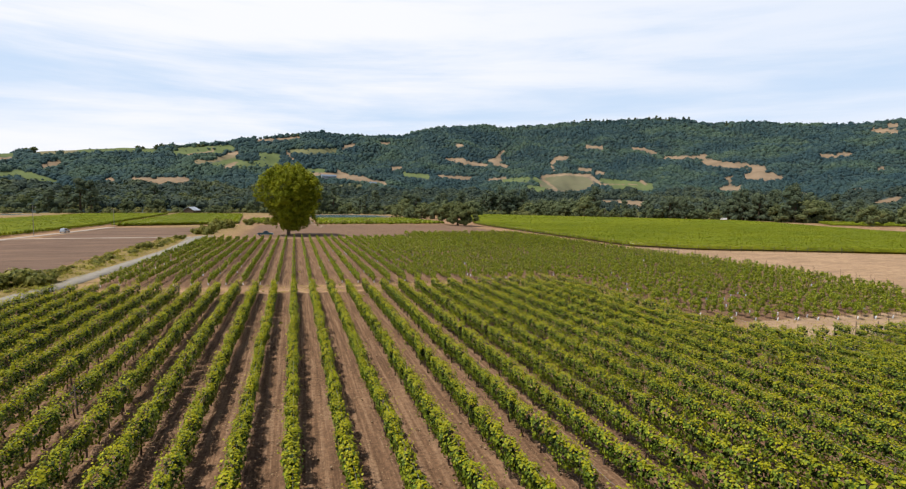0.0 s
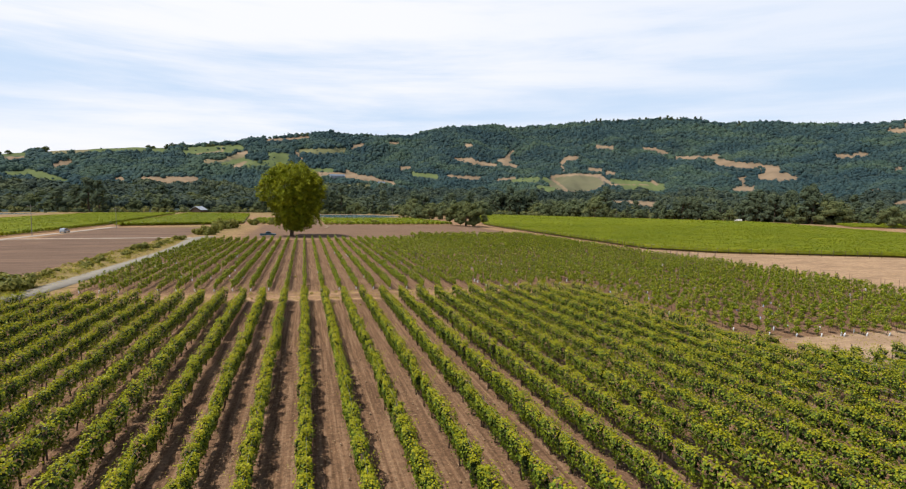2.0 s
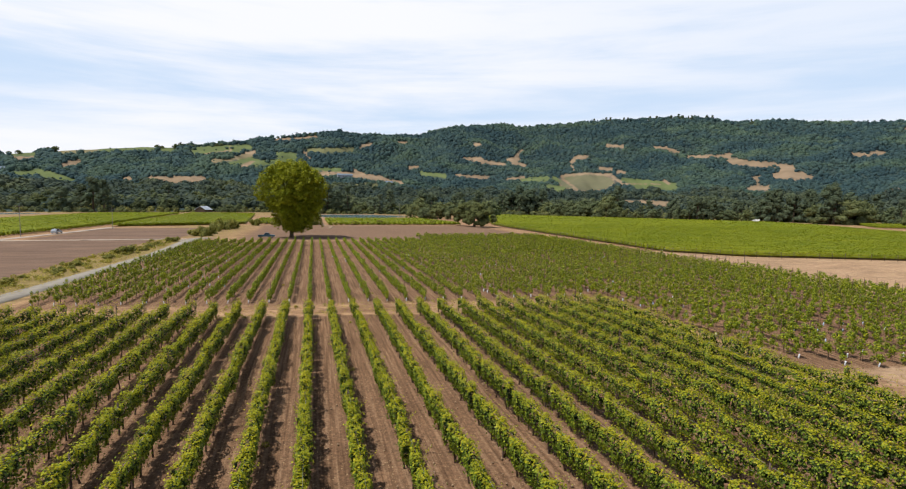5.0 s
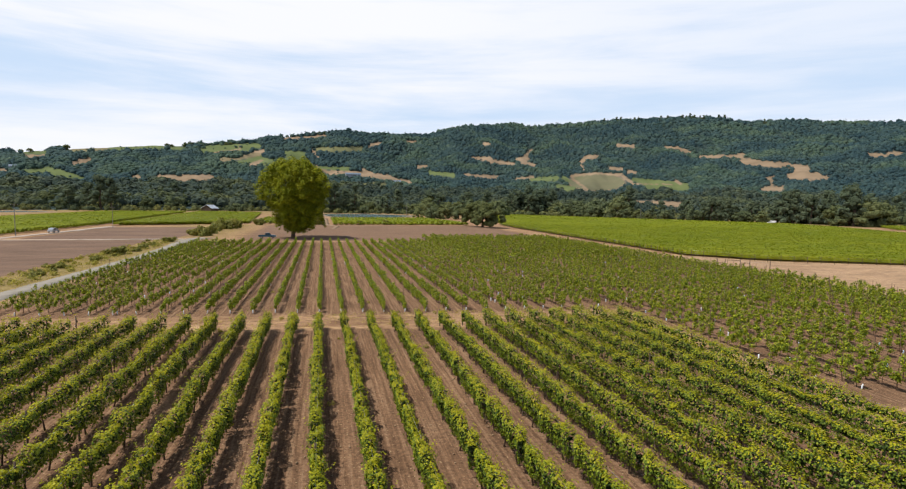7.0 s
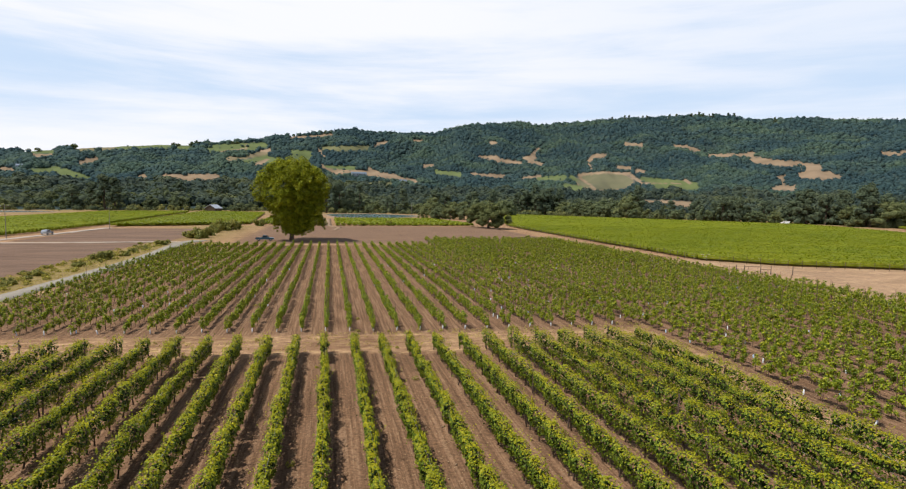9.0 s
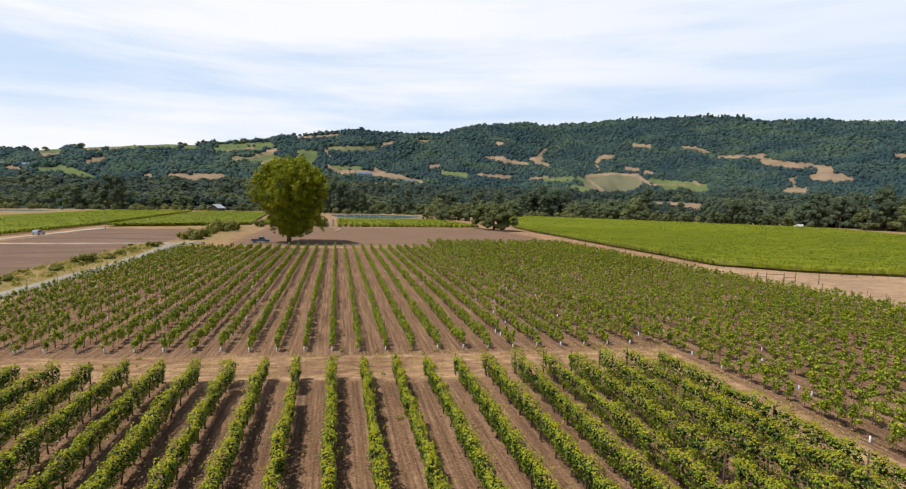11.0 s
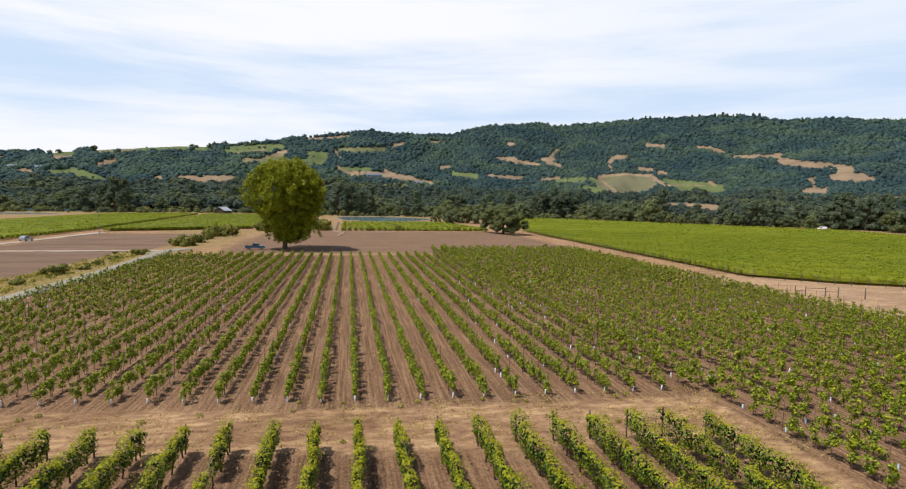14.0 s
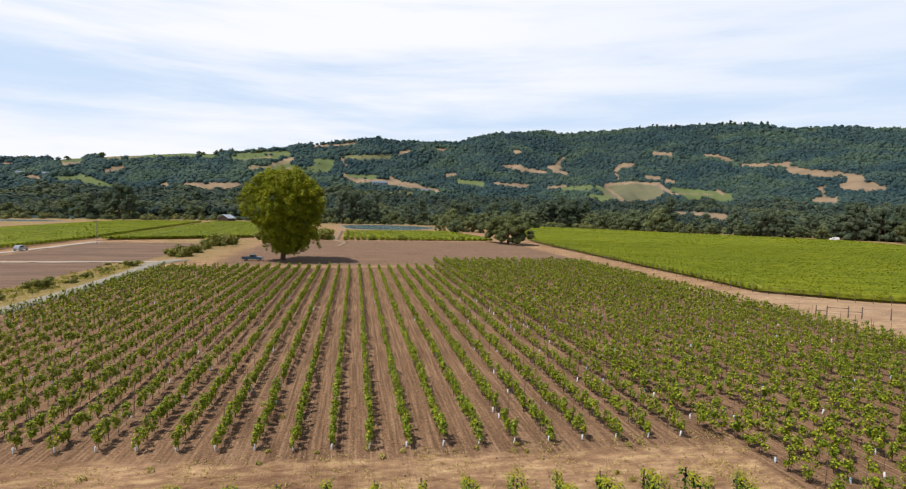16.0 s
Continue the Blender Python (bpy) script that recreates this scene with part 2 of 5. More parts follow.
def ground_material():
    m, n, l, b = shader("ground_soil", 0.97)
    at = n.new("ShaderNodeAttribute")
    at.attribute_name = "soil"
    at2 = n.new("ShaderNodeAttribute")
    at2.attribute_name = "dust"
    at3 = n.new("ShaderNodeAttribute")
    at3.attribute_name = "green"
    clods, fine, broad = noise_node(n, l, 5.0, 6, None, 0.7), noise_node(n, l, 22.0, 4), noise_node(n, l, 0.12, 4)
    lines = noise_node(n, l, 1.0, 4, (4.2, 0.12, 1.0))
    soil = ramp(n, l, lines, (0.36, (0.108, 0.062, 0.036)), (0.5, (0.157, 0.091, 0.053)), (0.64, (0.216, 0.133, 0.08)))
    soil = mix(n, l, 0.85, soil, ramp(n, l, clods, (0.34, (0.55, 0.54, 0.52)), (0.5, (1, 1, 1)), (0.68, (1.5, 1.47, 1.4))), "MULTIPLY")
    soil = mix(n, l, 0.7, soil, ramp(n, l, broad, (0.3, (0.82, 0.8, 0.8)), (0.7, (1.2, 1.18, 1.15))), "MULTIPLY")
    litter = ramp(n, l, noise_node(n, l, 8.0, 3, None, 0.55), (0.64, (0, 0, 0)), (0.7, (1, 1, 1)))
    soil = mix(n, l, mix(n, l, 1.0, litter, (0.7, 0.7, 0.7), "MULTIPLY"), soil, (0.42, 0.3, 0.17))
    dust = ramp(n, l, noise_node(n, l, 0.5, 7, (0.12, 1.6, 1.0), 0.7), (0.36, (0.11, 0.07, 0.05)), (0.64, (0.178, 0.115, 0.08)))
    dust = mix(n, l, 0.8, dust, ramp(n, l, noise_node(n, l, 0.09, 6, (0.35, 1.3, 1.0), 0.65), (0.32, (0.74, 0.73, 0.72)), (0.5, (1, 1, 1)), (0.68, (1.28, 1.26, 1.18))), "MULTIPLY")
    soil = mix(n, l, at2.outputs["Fac"], soil, dust)
    grass = ramp(n, l, noise_node(n, l, 1.1, 9, (0.45, 1.15, 1.0), 0.75), (0.34, (0.155, 0.088, 0.054)), (0.47, (0.25, 0.15, 0.09)), (0.56, (0.335, 0.215, 0.125)), (0.68, (0.47, 0.335, 0.185)))
    grass = mix(n, l, 0.8, grass, ramp(n, l, fine, (0.3, (0.7, 0.68, 0.62)), (0.7, (1.3, 1.28, 1.2))), "MULTIPLY")
    grass = mix(n, l, 0.75, grass, ramp(n, l, noise_node(n, l, 0.16, 6, (0.6, 1.6, 1.0), 0.62), (0.4, (0.6, 0.55, 0.53)), (0.52, (0.95, 0.94, 0.92)), (0.66, (1.12, 1.13, 1.12))), "MULTIPLY")
    weeds = ramp(n, l, noise_node(n, l, 0.9, 8, None, 0.72), (0.32, (0.1, 0.085, 0.024)), (0.5, (0.19, 0.15, 0.052)), (0.68, (0.3, 0.22, 0.09)))
    grass = mix(n, l, at3.outputs["Fac"], grass, weeds)
    at4 = n.new("ShaderNodeAttribute")
    at4.attribute_name = "mown"
    mown = ramp(n, l, noise_node(n, l, 0.25, 8, (0.5, 1.2, 1.0), 0.6), (0.35, (0.36, 0.255, 0.165)), (0.65, (0.46, 0.335, 0.22)))
    grass = mix(n, l, at4.outputs["Fac"], grass, mown)
    edge = n.new("ShaderNodeMath")
    edge.operation = "MULTIPLY_ADD"
    l.new(noise_node(n, l, 0.9, 6, None, 0.7), edge.inputs[0])
    edge.inputs[1].default_value = 1.1
    edge2 = n.new("ShaderNodeMath")
    edge2.operation = "SUBTRACT"
    l.new(at.outputs["Fac"], edge2.inputs[0])
    edge2.inputs[1].default_value = 0.55
    l.new(edge2.outputs[0], edge.inputs[2])
    cut = n.new("ShaderNodeMapRange")
    cut.inputs["From Min"].default_value, cut.inputs["From Max"].default_value = 0.38, 0.66
    l.new(edge.outputs[0], cut.inputs["Value"])
    l.new(mix(n, l, cut.outputs["Result"], grass, soil), b.inputs["Base Color"])
    hs = mix(n, l, 0.5, clods, lines)
    bump(n, l, b, hs, 0.9, 0.16)
    return m


M_GROUND = ground_material()
M_ROAD = plain("worn_asphalt", (0.225, 0.2, 0.165), 0.9, 0, 0.15, 0.8, 0.004)
M_PALE = plain("pale_gravel", (0.34, 0.28, 0.23), 0.95, 0, 0.15, 0.6, 0.01)
M_TRACK = plain("dirt_track", (0.215, 0.15, 0.098), 0.95, 0, 0.15, 0.5, 0.01)


def hill_material():
    m, n, l, b = shader("hill_ground", 0.95)
    at = n.new("ShaderNodeAttribute")
    at.attribute_name = "green"
    dry = ramp(n, l, noise_node(n, l, 0.012, 7, None, 0.65), (0.3, (0.152, 0.107, 0.066)), (0.7, (0.265, 0.19, 0.122)))
    gr = ramp(n, l, noise_node(n, l, 0.02, 6), (0.3, (0.075, 0.096, 0.036)), (0.7, (0.115, 0.138, 0.052)))
    at2 = n.new("ShaderNodeAttribute")
    at2.attribute_name = "brush"
    l.new(mix(n, l, at2.outputs["Fac"], mix(n, l, at.outputs["Fac"], dry, gr), (0.036, 0.055, 0.05)), b.inputs["Base Color"])
    return m


M_HILL = hill_material()


def water_material():
    m, n, l, b = shader("pond_water", 0.12)
    b.inputs["Base Color"].default_value = (0.09, 0.16, 0.18, 1)
    bump(n, l, b, noise_node(n, l, 1.5, 3), 0.25, 0.05)
    return m


M_WATER = water_material()

# ---- mesh helpers ----
def mesh_of(name, verts, faces, mats, index=None, attrs=None, smooth=False):
    """A mesh from arrays; faces: an array (n, 3) or (n, 4), or a list of such arrays."""
    faces = faces if isinstance(faces, list) else [faces]
    faces = [np.asarray(f, dtype=np.int32) for f in faces if len(f)]
    me = bpy.data.meshes.new(name)
    verts = np.asarray(verts, dtype=np.float32)
    me.vertices.add(len(verts))
    me.vertices.foreach_set("co", verts.ravel())
    loops = np.concatenate([f.ravel() for f in faces])
    size = np.concatenate([np.full(len(f), f.shape[1], np.int32) for f in faces])
    me.loops.add(len(loops))
    me.loops.foreach_set("vertex_index", loops)
    me.polygons.add(len(size))
    me.polygons.foreach_set("loop_start", np.concatenate([[0], np.cumsum(size)[:-1]]).astype(np.int32))
    for mt in mats:
        me.materials.append(mt)
    if index is not None:
        me.polygons.foreach_set("material_index", np.asarray(index, dtype=np.int32))
    if smooth:
        me.polygons.foreach_set("use_smooth", np.ones(len(size), dtype=bool))
    for key, values in (attrs or {}).items():
        a = me.attributes.new(key, "FLOAT", "POINT")
        a.data.foreach_set("value", np.asarray(values, dtype=np.float32))
    me.update(calc_edges=True)
    return me


def child(name, me, parent, m=None, label=""):
    ob = new(name, me)
    ob.parent = parent
    if m is not None:
        ob.matrix_basis = m
    return tagged(ob, label)


def part(name, bm, material, parent, label="", smooth=False):
    """A bmesh as one mesh object under a thing or under a part."""
    me = bpy.data.meshes.new(name)
    bm.to_mesh(me)
    bm.free()
    me.materials.append(material)
    for p in me.polygons:
        p.use_smooth = smooth
    return child(name, me, parent, None, label)


def unit(v):
    return v / np.maximum(np.linalg.norm(v, axis=1, keepdims=True), 1e-9)


def leaves(rng, c, nrm, size, slim=0.42):
    """Kite-shaped leaves, one quad each, at c, facing nrm."""
    k = len(c)
    size = np.broadcast_to(size, (k,))[:, None]
    t = unit(np.cross(nrm, rng.normal(size=(k, 3))))
    b = np.cross(nrm, t)
    v = np.stack([c - t * size * 0.5, c + b * size * slim - t * size * 0.08, c + t * size * 0.5, c - b * size * slim - t * size * 0.08], 1).reshape(-1, 3)
    return v, np.arange(4 * k).reshape(-1, 4)


def sticks(p0, p1, r0, r1, sides=4):
    """Tapered straight rods from p0 to p1."""
    p0, p1 = np.asarray(p0, float), np.asarray(p1, float)
    k = len(p0)
    d = unit(p1 - p0)
    ref = np.where(np.abs(d[:, 2:3]) > 0.9, np.array([[1.0, 0, 0]]), np.array([[0, 0, 1.0]]))
    u = unit(np.cross(d, ref))
    w = np.cross(d, u)
    a = np.arange(sides) * 2 * np.pi / sides
    ring = u[:, None, :] * np.cos(a)[None, :, None] + w[:, None, :] * np.sin(a)[None, :, None]
    r0, r1 = np.broadcast_to(r0, (k,))[:, None, None], np.broadcast_to(r1, (k,))[:, None, None]
    v = np.concatenate([p0[:, None] + ring * r0, p1[:, None] + ring * r1], 1).reshape(-1, 3)
    base = (np.arange(k) * 2 * sides)[:, None]
    i = np.arange(sides)
    j = (i + 1) % sides
    q = np.stack([i, j, j + sides, i + sides], 1)
    f = (base[:, :, None] + q[None]).reshape(-1, 4)
    return v, f


def join(*pieces):
    """Joins (verts, faces) pairs of quads."""
    vs, fs, k = [], [], 0
    for v, f in pieces:
        vs.append(v)
        fs.append(np.asarray(f) + k)
        k += len(v)
    return np.concatenate(vs), np.concatenate(fs)

# ---- ground ----
ROW = 2.44


def row_x(i):
    return 0.98 + ROW * i


def near_end(x):
    return 72.9 - 0.06 * x if x < 19.5 else 70.8 if x < 21.5 else 41.0


def far_start(x):
    return 80.3 - 0.105 * min(x, 0) - 0.04 * max(x, 0)


def smooth_box(x, y, x0, x1, y0, y1, soft=1.0):
    d = np.minimum(np.minimum(x - x0, x1 - x), np.minimum(y - y0, y1 - y))
    return np.clip(0.5 + d / (2 * soft), 0, 1)


def ease(t):
    t = np.clip(t, 0, 1)
    return t * t * (3 - 2 * t)


def lie(x, y):
    """How far the ground falls away towards the dense vineyard, in metres."""
    near = -ease((x - 18) / 14) * ease((72 - y) / 26)
    far = -ease((x - 62) / 20) - 0.8 * ease((x - 84) / 25)
    return np.minimum(near, far) * (1 - ease((np.hypot(x, y) - 300) / 120))


def build_ground():
    far = np.array([20, 45, 80, 130, 220, 400, 700, 1100, 1800, 2800, 4500.0])
    gx = np.concatenate([-130 - far[::-1], np.arange(-130, 181, 2.0), 180 + far])
    gy = np.concatenate([-30 - far[::-1], np.arange(-30, 321, 2.0), 320 + far])
    X, Y = np.meshgrid(gx, gy)
    x, y = X.ravel(), Y.ravel()
    soil = np.zeros_like(x)
    ne, fs = 72.9 - 0.06 * x, 80.3 - 0.105 * np.minimum(x, 0) - 0.04 * np.maximum(x, 0)
    blocks = [smooth_box(x, y, -51.5, 21.6, -60, ne - 0.8), smooth_box(x, y, -47, 24.5, fs - 1.6, 187), smooth_box(x, y, 25.7, 71, 46.5, 206), smooth_box(x, y, 23.5, 28, 79, 206),
              smooth_box(x, y, 20, 85, -60, 37.5), smooth_box(x, y, 20, 24.0, -60, 41.5)]
    dusty = [0.66 * smooth_box(x, y, -39, 78, 189, 300, 4), smooth_box(x, y, -103, -60.3, 60, 198, 1), smooth_box(x, y, -98, -56, 201, 272, 1.5)]
    for s in blocks + dusty:
        soil = np.maximum(soil, s)
    dust = np.max(dusty, axis=0)
    green = np.maximum(smooth_box(x, y, -60.5, -49, 60, 199, 1.5) * 0.8, smooth_box(x, y, -75, -40, 205, 300, 6) * 0.5)
    green = np.maximum(green, np.clip((np.hypot(x, y) - 420) / 150, 0, 0.6))
    z = 0.05 * np.sin(x * 0.11) * np.sin(y * 0.07) * (np.hypot(x, y) < 330) + lie(x, y)
    w, h = len(gx), len(gy)
    idx = np.arange(w * h).reshape(h, w)
    f = np.stack([idx[:-1, :-1], idx[:-1, 1:], idx[1:, 1:], idx[1:, :-1]], -1).reshape(-1, 4)
    me = mesh_of("ground", np.stack([x, y, z - 0.05], 1), f, [M_GROUND], None, {"soil": soil, "dust": dust, "green": green, "mown": np.maximum(0.3 * smooth_box(x, y, 74, 400, -30, 150, 3), 0.5 * smooth_box(x, y, 32, 110, 36, 49, 2))})
    tagged(new("ground", me), "brown tilled soil and dry tan grass of a flat valley", "ground", "", "structure")


build_ground()


def ribbon(name, pts, material, label, category, z=0.03, seed=1):
    """A strip of road with slightly uneven edges along points (x, y, width)."""
    rng = np.random.default_rng(seed)
    p = np.array(pts, float)
    s = np.concatenate([[0], np.cumsum(np.hypot(*np.diff(p[:, :2], axis=0).T))])
    u = np.arange(0, s[-1], 1.5)
    x, y, w = (np.interp(u, s, p[:, i]) for i in range(3))
    for _ in range(3):
        x[1:-1], y[1:-1] = (x[:-2] + 2 * x[1:-1] + x[2:]) / 4, (y[:-2] + 2 * y[1:-1] + y[2:]) / 4
    d = unit(np.stack([np.gradient(x), np.gradient(y)], 1))
    nx, ny = -d[:, 1], d[:, 0]
    rows = []
    for side, zz in ((-1, -0.1), (-1, z), (0, z + 0.03), (1, z), (1, -0.1)):
        e = side * (w / 2 + rng.normal(0, 0.08, len(w)))
        rows.append(np.stack([x + nx * e, y + ny * e, np.full_like(x, zz)], 1))
    v = np.stack(rows, 1).reshape(-1, 3)
    i = np.arange(len(x) - 1)[:, None] * 5 + np.arange(4)[None]
    i = i.ravel()
    f = np.stack([i, i + 1, i + 6, i + 5], 1)
    tagged(new(name, mesh_of(name, v, f, [material], None, None, True)), label, category, "", "structure")


ribbon("road", [(-62, -60, 3.5), (-55.5, 40, 3.5), (-52.8, 77, 3.5), (-51.2, 90, 3.5), (-50.2, 110, 3.5), (-49.2, 130, 3.5), (-48.6, 150, 3.5), (-49.2, 170, 3.6), (-50.4, 186, 4.0), (-51, 197, 6.0), (-47, 206, 6)], M_ROAD, "narrow pale grey asphalt farm road beside the vines", "road")
ribbon("dirt_track", [(-52, 199.5, 3.5), (-62, 199.5, 2.6), (-100, 196.5, 2.4), (-200, 186, 2.4)], M_PALE, "pale dirt track crossing a ploughed field", "track", 0.05, 2)
ribbon("dirt_track", [(-108, 120, 3.2), (-104, 200, 3.2), (-101, 230, 3.2), (-98.5, 276, 3.6)], M_PALE, "pale gravel track along a vineyard's edge", "track", 0.05, 4)
ribbon("dirt_track", [(-6.5, 262, 1.6), (-4, 284, 2.2), (-9.3, 303, 3.2), (-9.3, 400, 3.2)], M_TRACK, "pale dirt track between ploughed field and vineyard", "track", 0.05, 3)

# ---- vines ----
def canopy(rng, length, per_m, z0, z1, width, size, gap=0.0, flop=0.08, bushy=1.0):
    """Leaves of a trellised row along +y from 0 to length: leaves, pale shoot tips and an inner mass coloured dark for
    shade.
    """
    k = max(4, int(length * per_m))
    y = rng.uniform(0, length, k)
    knots = np.arange(0, length + 3, 0.4)
    broad = np.arange(0, length + 4, 0.62 + 0.3 * bushy)
    lump = np.interp(knots, broad, rng.uniform(1 - 0.44 * bushy, 1 + 0.34 * bushy, len(broad)))
    swell = (0.82 + 0.26 * np.abs(np.cos(np.pi * (knots - 1) / 2.0)) if gap < 0.1 else 0.6 + 0.42 * np.abs(np.cos(np.pi * (knots - 1) / 2.0))) * lump
    top_k, wid_k, off_k = (rng.uniform(a, b, len(knots)) for a, b in ((0.78, 1.16), (0.72, 1.18), (-0.1, 0.1)))
    top_k, wid_k = top_k * swell, wid_k * (0.1 + 0.9 * swell)
    off_k = off_k + np.interp(knots, broad, rng.normal(0, 0.08 * bushy, len(broad)))
    low_k = rng.uniform(0.75, 1.6, len(knots))
    top, wid, off = (np.interp(y, knots, q) for q in (top_k, wid_k, off_k))
    thin_k = np.ones(len(knots))
    if gap:
        thin_k = ((rng.uniform(0, 1, len(knots)) > gap * 0.5) & (rng.uniform(0, 1, len(knots))[(knots / 2).astype(int)] > gap * 0.5)).astype(float)
        thin = np.interp(y, knots, thin_k)
        keep = rng.uniform(0, 1, k) < 0.08 + thin
        y, top, wid, off = y[keep], top[keep], wid[keep], off[keep]
        k = len(y)
    a = rng.uniform(-0.5 * np.pi, 1.5 * np.pi, k)
    rad = np.sqrt(rng.uniform(0.42, 1.0, k))
    stray = rng.uniform(0, 1, k) < flop
    rad = np.where(stray, rad + rng.uniform(0.1, 0.6, k), rad)
    mid, half = (z0 + z1) / 2, (z1 - z0) / 2
    cx, cz = np.cos(a), np.sin(a)
    bx, bz = np.sign(cx) * np.abs(cx) ** 0.7, np.sign(cz) * np.abs(cz) ** 0.7
    x = off + bx * rad * width / 2 * wid * np.where(cz < 0, 0.75, 1.0)
    z = mid + np.where(cz > 0, bz * rad * half * top, bz * rad * half * np.interp(y, knots, low_k))
    n = unit(np.stack([cx * 0.9, rng.normal(0, 0.35, k), cz * 0.7 + 0.4], 1) + rng.normal(0, 0.25, (k, 3)))
    out = leaves(rng, np.stack([x, y, z], 1), n, size * rng.uniform(0.7, 1.3, k))
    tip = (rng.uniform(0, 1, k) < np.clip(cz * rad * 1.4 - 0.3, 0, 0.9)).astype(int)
    # upright shoots above the top wire
    m = int(length * (3.4 if size < 0.2 else 1.2))
    sy = np.repeat(rng.uniform(0, length, m), 6)
    live = np.interp(sy, knots, thin_k) > 0.5
    up = np.tile(np.linspace(0.0, 1.0, 6), m) * np.repeat(rng.uniform(0.05, 0.46, m), 6)
    sxx = np.repeat(rng.normal(0, 0.19, m), 6) * (1 + 1.4 * up) + np.interp(sy, knots, off_k)
    sz = mid + half * np.interp(sy, knots, top_k) * 0.86 + up
    pts = np.stack([sxx + rng.normal(0, 0.04, 6 * m), sy + rng.normal(0, 0.05, 6 * m), sz], 1)[live]
    shoots = leaves(rng, pts, unit(rng.normal(0, 0.6, (len(pts), 3)) + np.array([-0.2, 0, 0.8])), size * rng.uniform(0.5, 0.95, len(pts)))
    # the dense inner leaf mass, its shade painted by a darker leaf colour
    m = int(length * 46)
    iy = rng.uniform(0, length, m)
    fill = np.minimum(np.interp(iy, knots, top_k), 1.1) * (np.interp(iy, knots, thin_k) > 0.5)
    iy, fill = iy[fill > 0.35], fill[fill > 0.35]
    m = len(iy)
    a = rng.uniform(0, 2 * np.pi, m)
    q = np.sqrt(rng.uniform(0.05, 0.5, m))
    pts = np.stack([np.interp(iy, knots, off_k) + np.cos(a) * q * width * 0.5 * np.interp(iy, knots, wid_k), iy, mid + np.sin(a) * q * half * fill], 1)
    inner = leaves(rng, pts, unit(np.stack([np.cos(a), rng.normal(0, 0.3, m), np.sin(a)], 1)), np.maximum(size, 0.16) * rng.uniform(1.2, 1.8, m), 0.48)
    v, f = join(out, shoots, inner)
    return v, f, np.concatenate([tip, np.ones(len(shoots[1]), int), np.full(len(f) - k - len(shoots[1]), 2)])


VINE_MATS = [M_VINE, M_TIP, M_INNER_SHADE]


def trunk_sticks(rng, y, height, r=0.035):
    k = len(y)
    base = np.stack([rng.normal(0, 0.03, k), y, np.full(k, -0.06)], 1)
    mid = base + np.stack([rng.normal(0, 0.05, k), rng.normal(0, 0.05, k), np.full(k, height * 0.55)], 1)
    top = mid + np.stack([rng.normal(0, 0.05, k), rng.normal(0, 0.08, k), np.full(k, height * 0.55)], 1)
    return join(sticks(base, mid, r * 1.4, r, 5), sticks(mid, top, r, r * 0.7, 5))


def post_mesh(name, height, r, material, sides=6):
    v, f = sticks([[0, 0, -0.08]], [[0, 0, height]], r, r * 0.95, sides)
    cap = np.array([[0, 0, height + r * 0.4]])
    f2 = np.array([[sides + i, sides + (i + 1) % sides, 2 * sides] for i in range(sides)])
    return mesh_of(name, np.concatenate([v, cap]), [f, f2], [material])


POST, STAKE, TALL = post_mesh("post", 1.75, 0.05, M_POST), post_mesh("stake", 1.5, 0.028, M_STAKE, 4), post_mesh("stake_tall", 2.45, 0.03, M_STAKE, 4)


def tube_mesh(name, height, material):
    v, f = sticks([[0, 0, -0.03]], [[0, 0, height]], 0.055, 0.055, 8)
    v2, f2 = sticks([[0, 0, height - 0.12]], [[0, 0, height]], 0.046, 0.046, 8)
    v, f = join((v, f), (v2, f2[:, ::-1]))
    rim = np.array([[8 + i, 8 + (i + 1) % 8, 24 + (i + 1) % 8, 24 + i] for i in range(8)])
    return mesh_of(name, v, [f, rim], [material])


TUBE, TUBE_BLUE = tube_mesh("grow_tube", 0.38, M_TUBE), tube_mesh("grow_tube_blue", 0.28, M_TUBE_BLUE)


def near_vine_meshes():
    out = []
    for s in range(12):
        rng = np.random.default_rng(100 + s)
        v, f, kind = canopy(rng, 2.0, 560, 0.55, 1.84, 0.71, 0.102)
        fol = mesh_of("foliage", v, f, VINE_MATS, kind)
        arms = sticks([[0, 1, 0.84], [0, 1, 0.84]], [[0.02, 0.05, 0.95], [-0.02, 1.95, 0.95]], 0.03, 0.015, 5)
        tr = mesh_of("grapevine", *join(trunk_sticks(rng, np.array([1.0]), 0.8, 0.04), arms), [M_TRUNK])
        out.append((fol, tr))
    return out


VINES = near_vine_meshes()


def wire(parent, name, length, z, r, material, x=0.0):
    v, f = sticks([[x, 0, z]], [[x, length, z]], r, r, 3)
    child(name, mesh_of(name, v, f, [material]), parent)


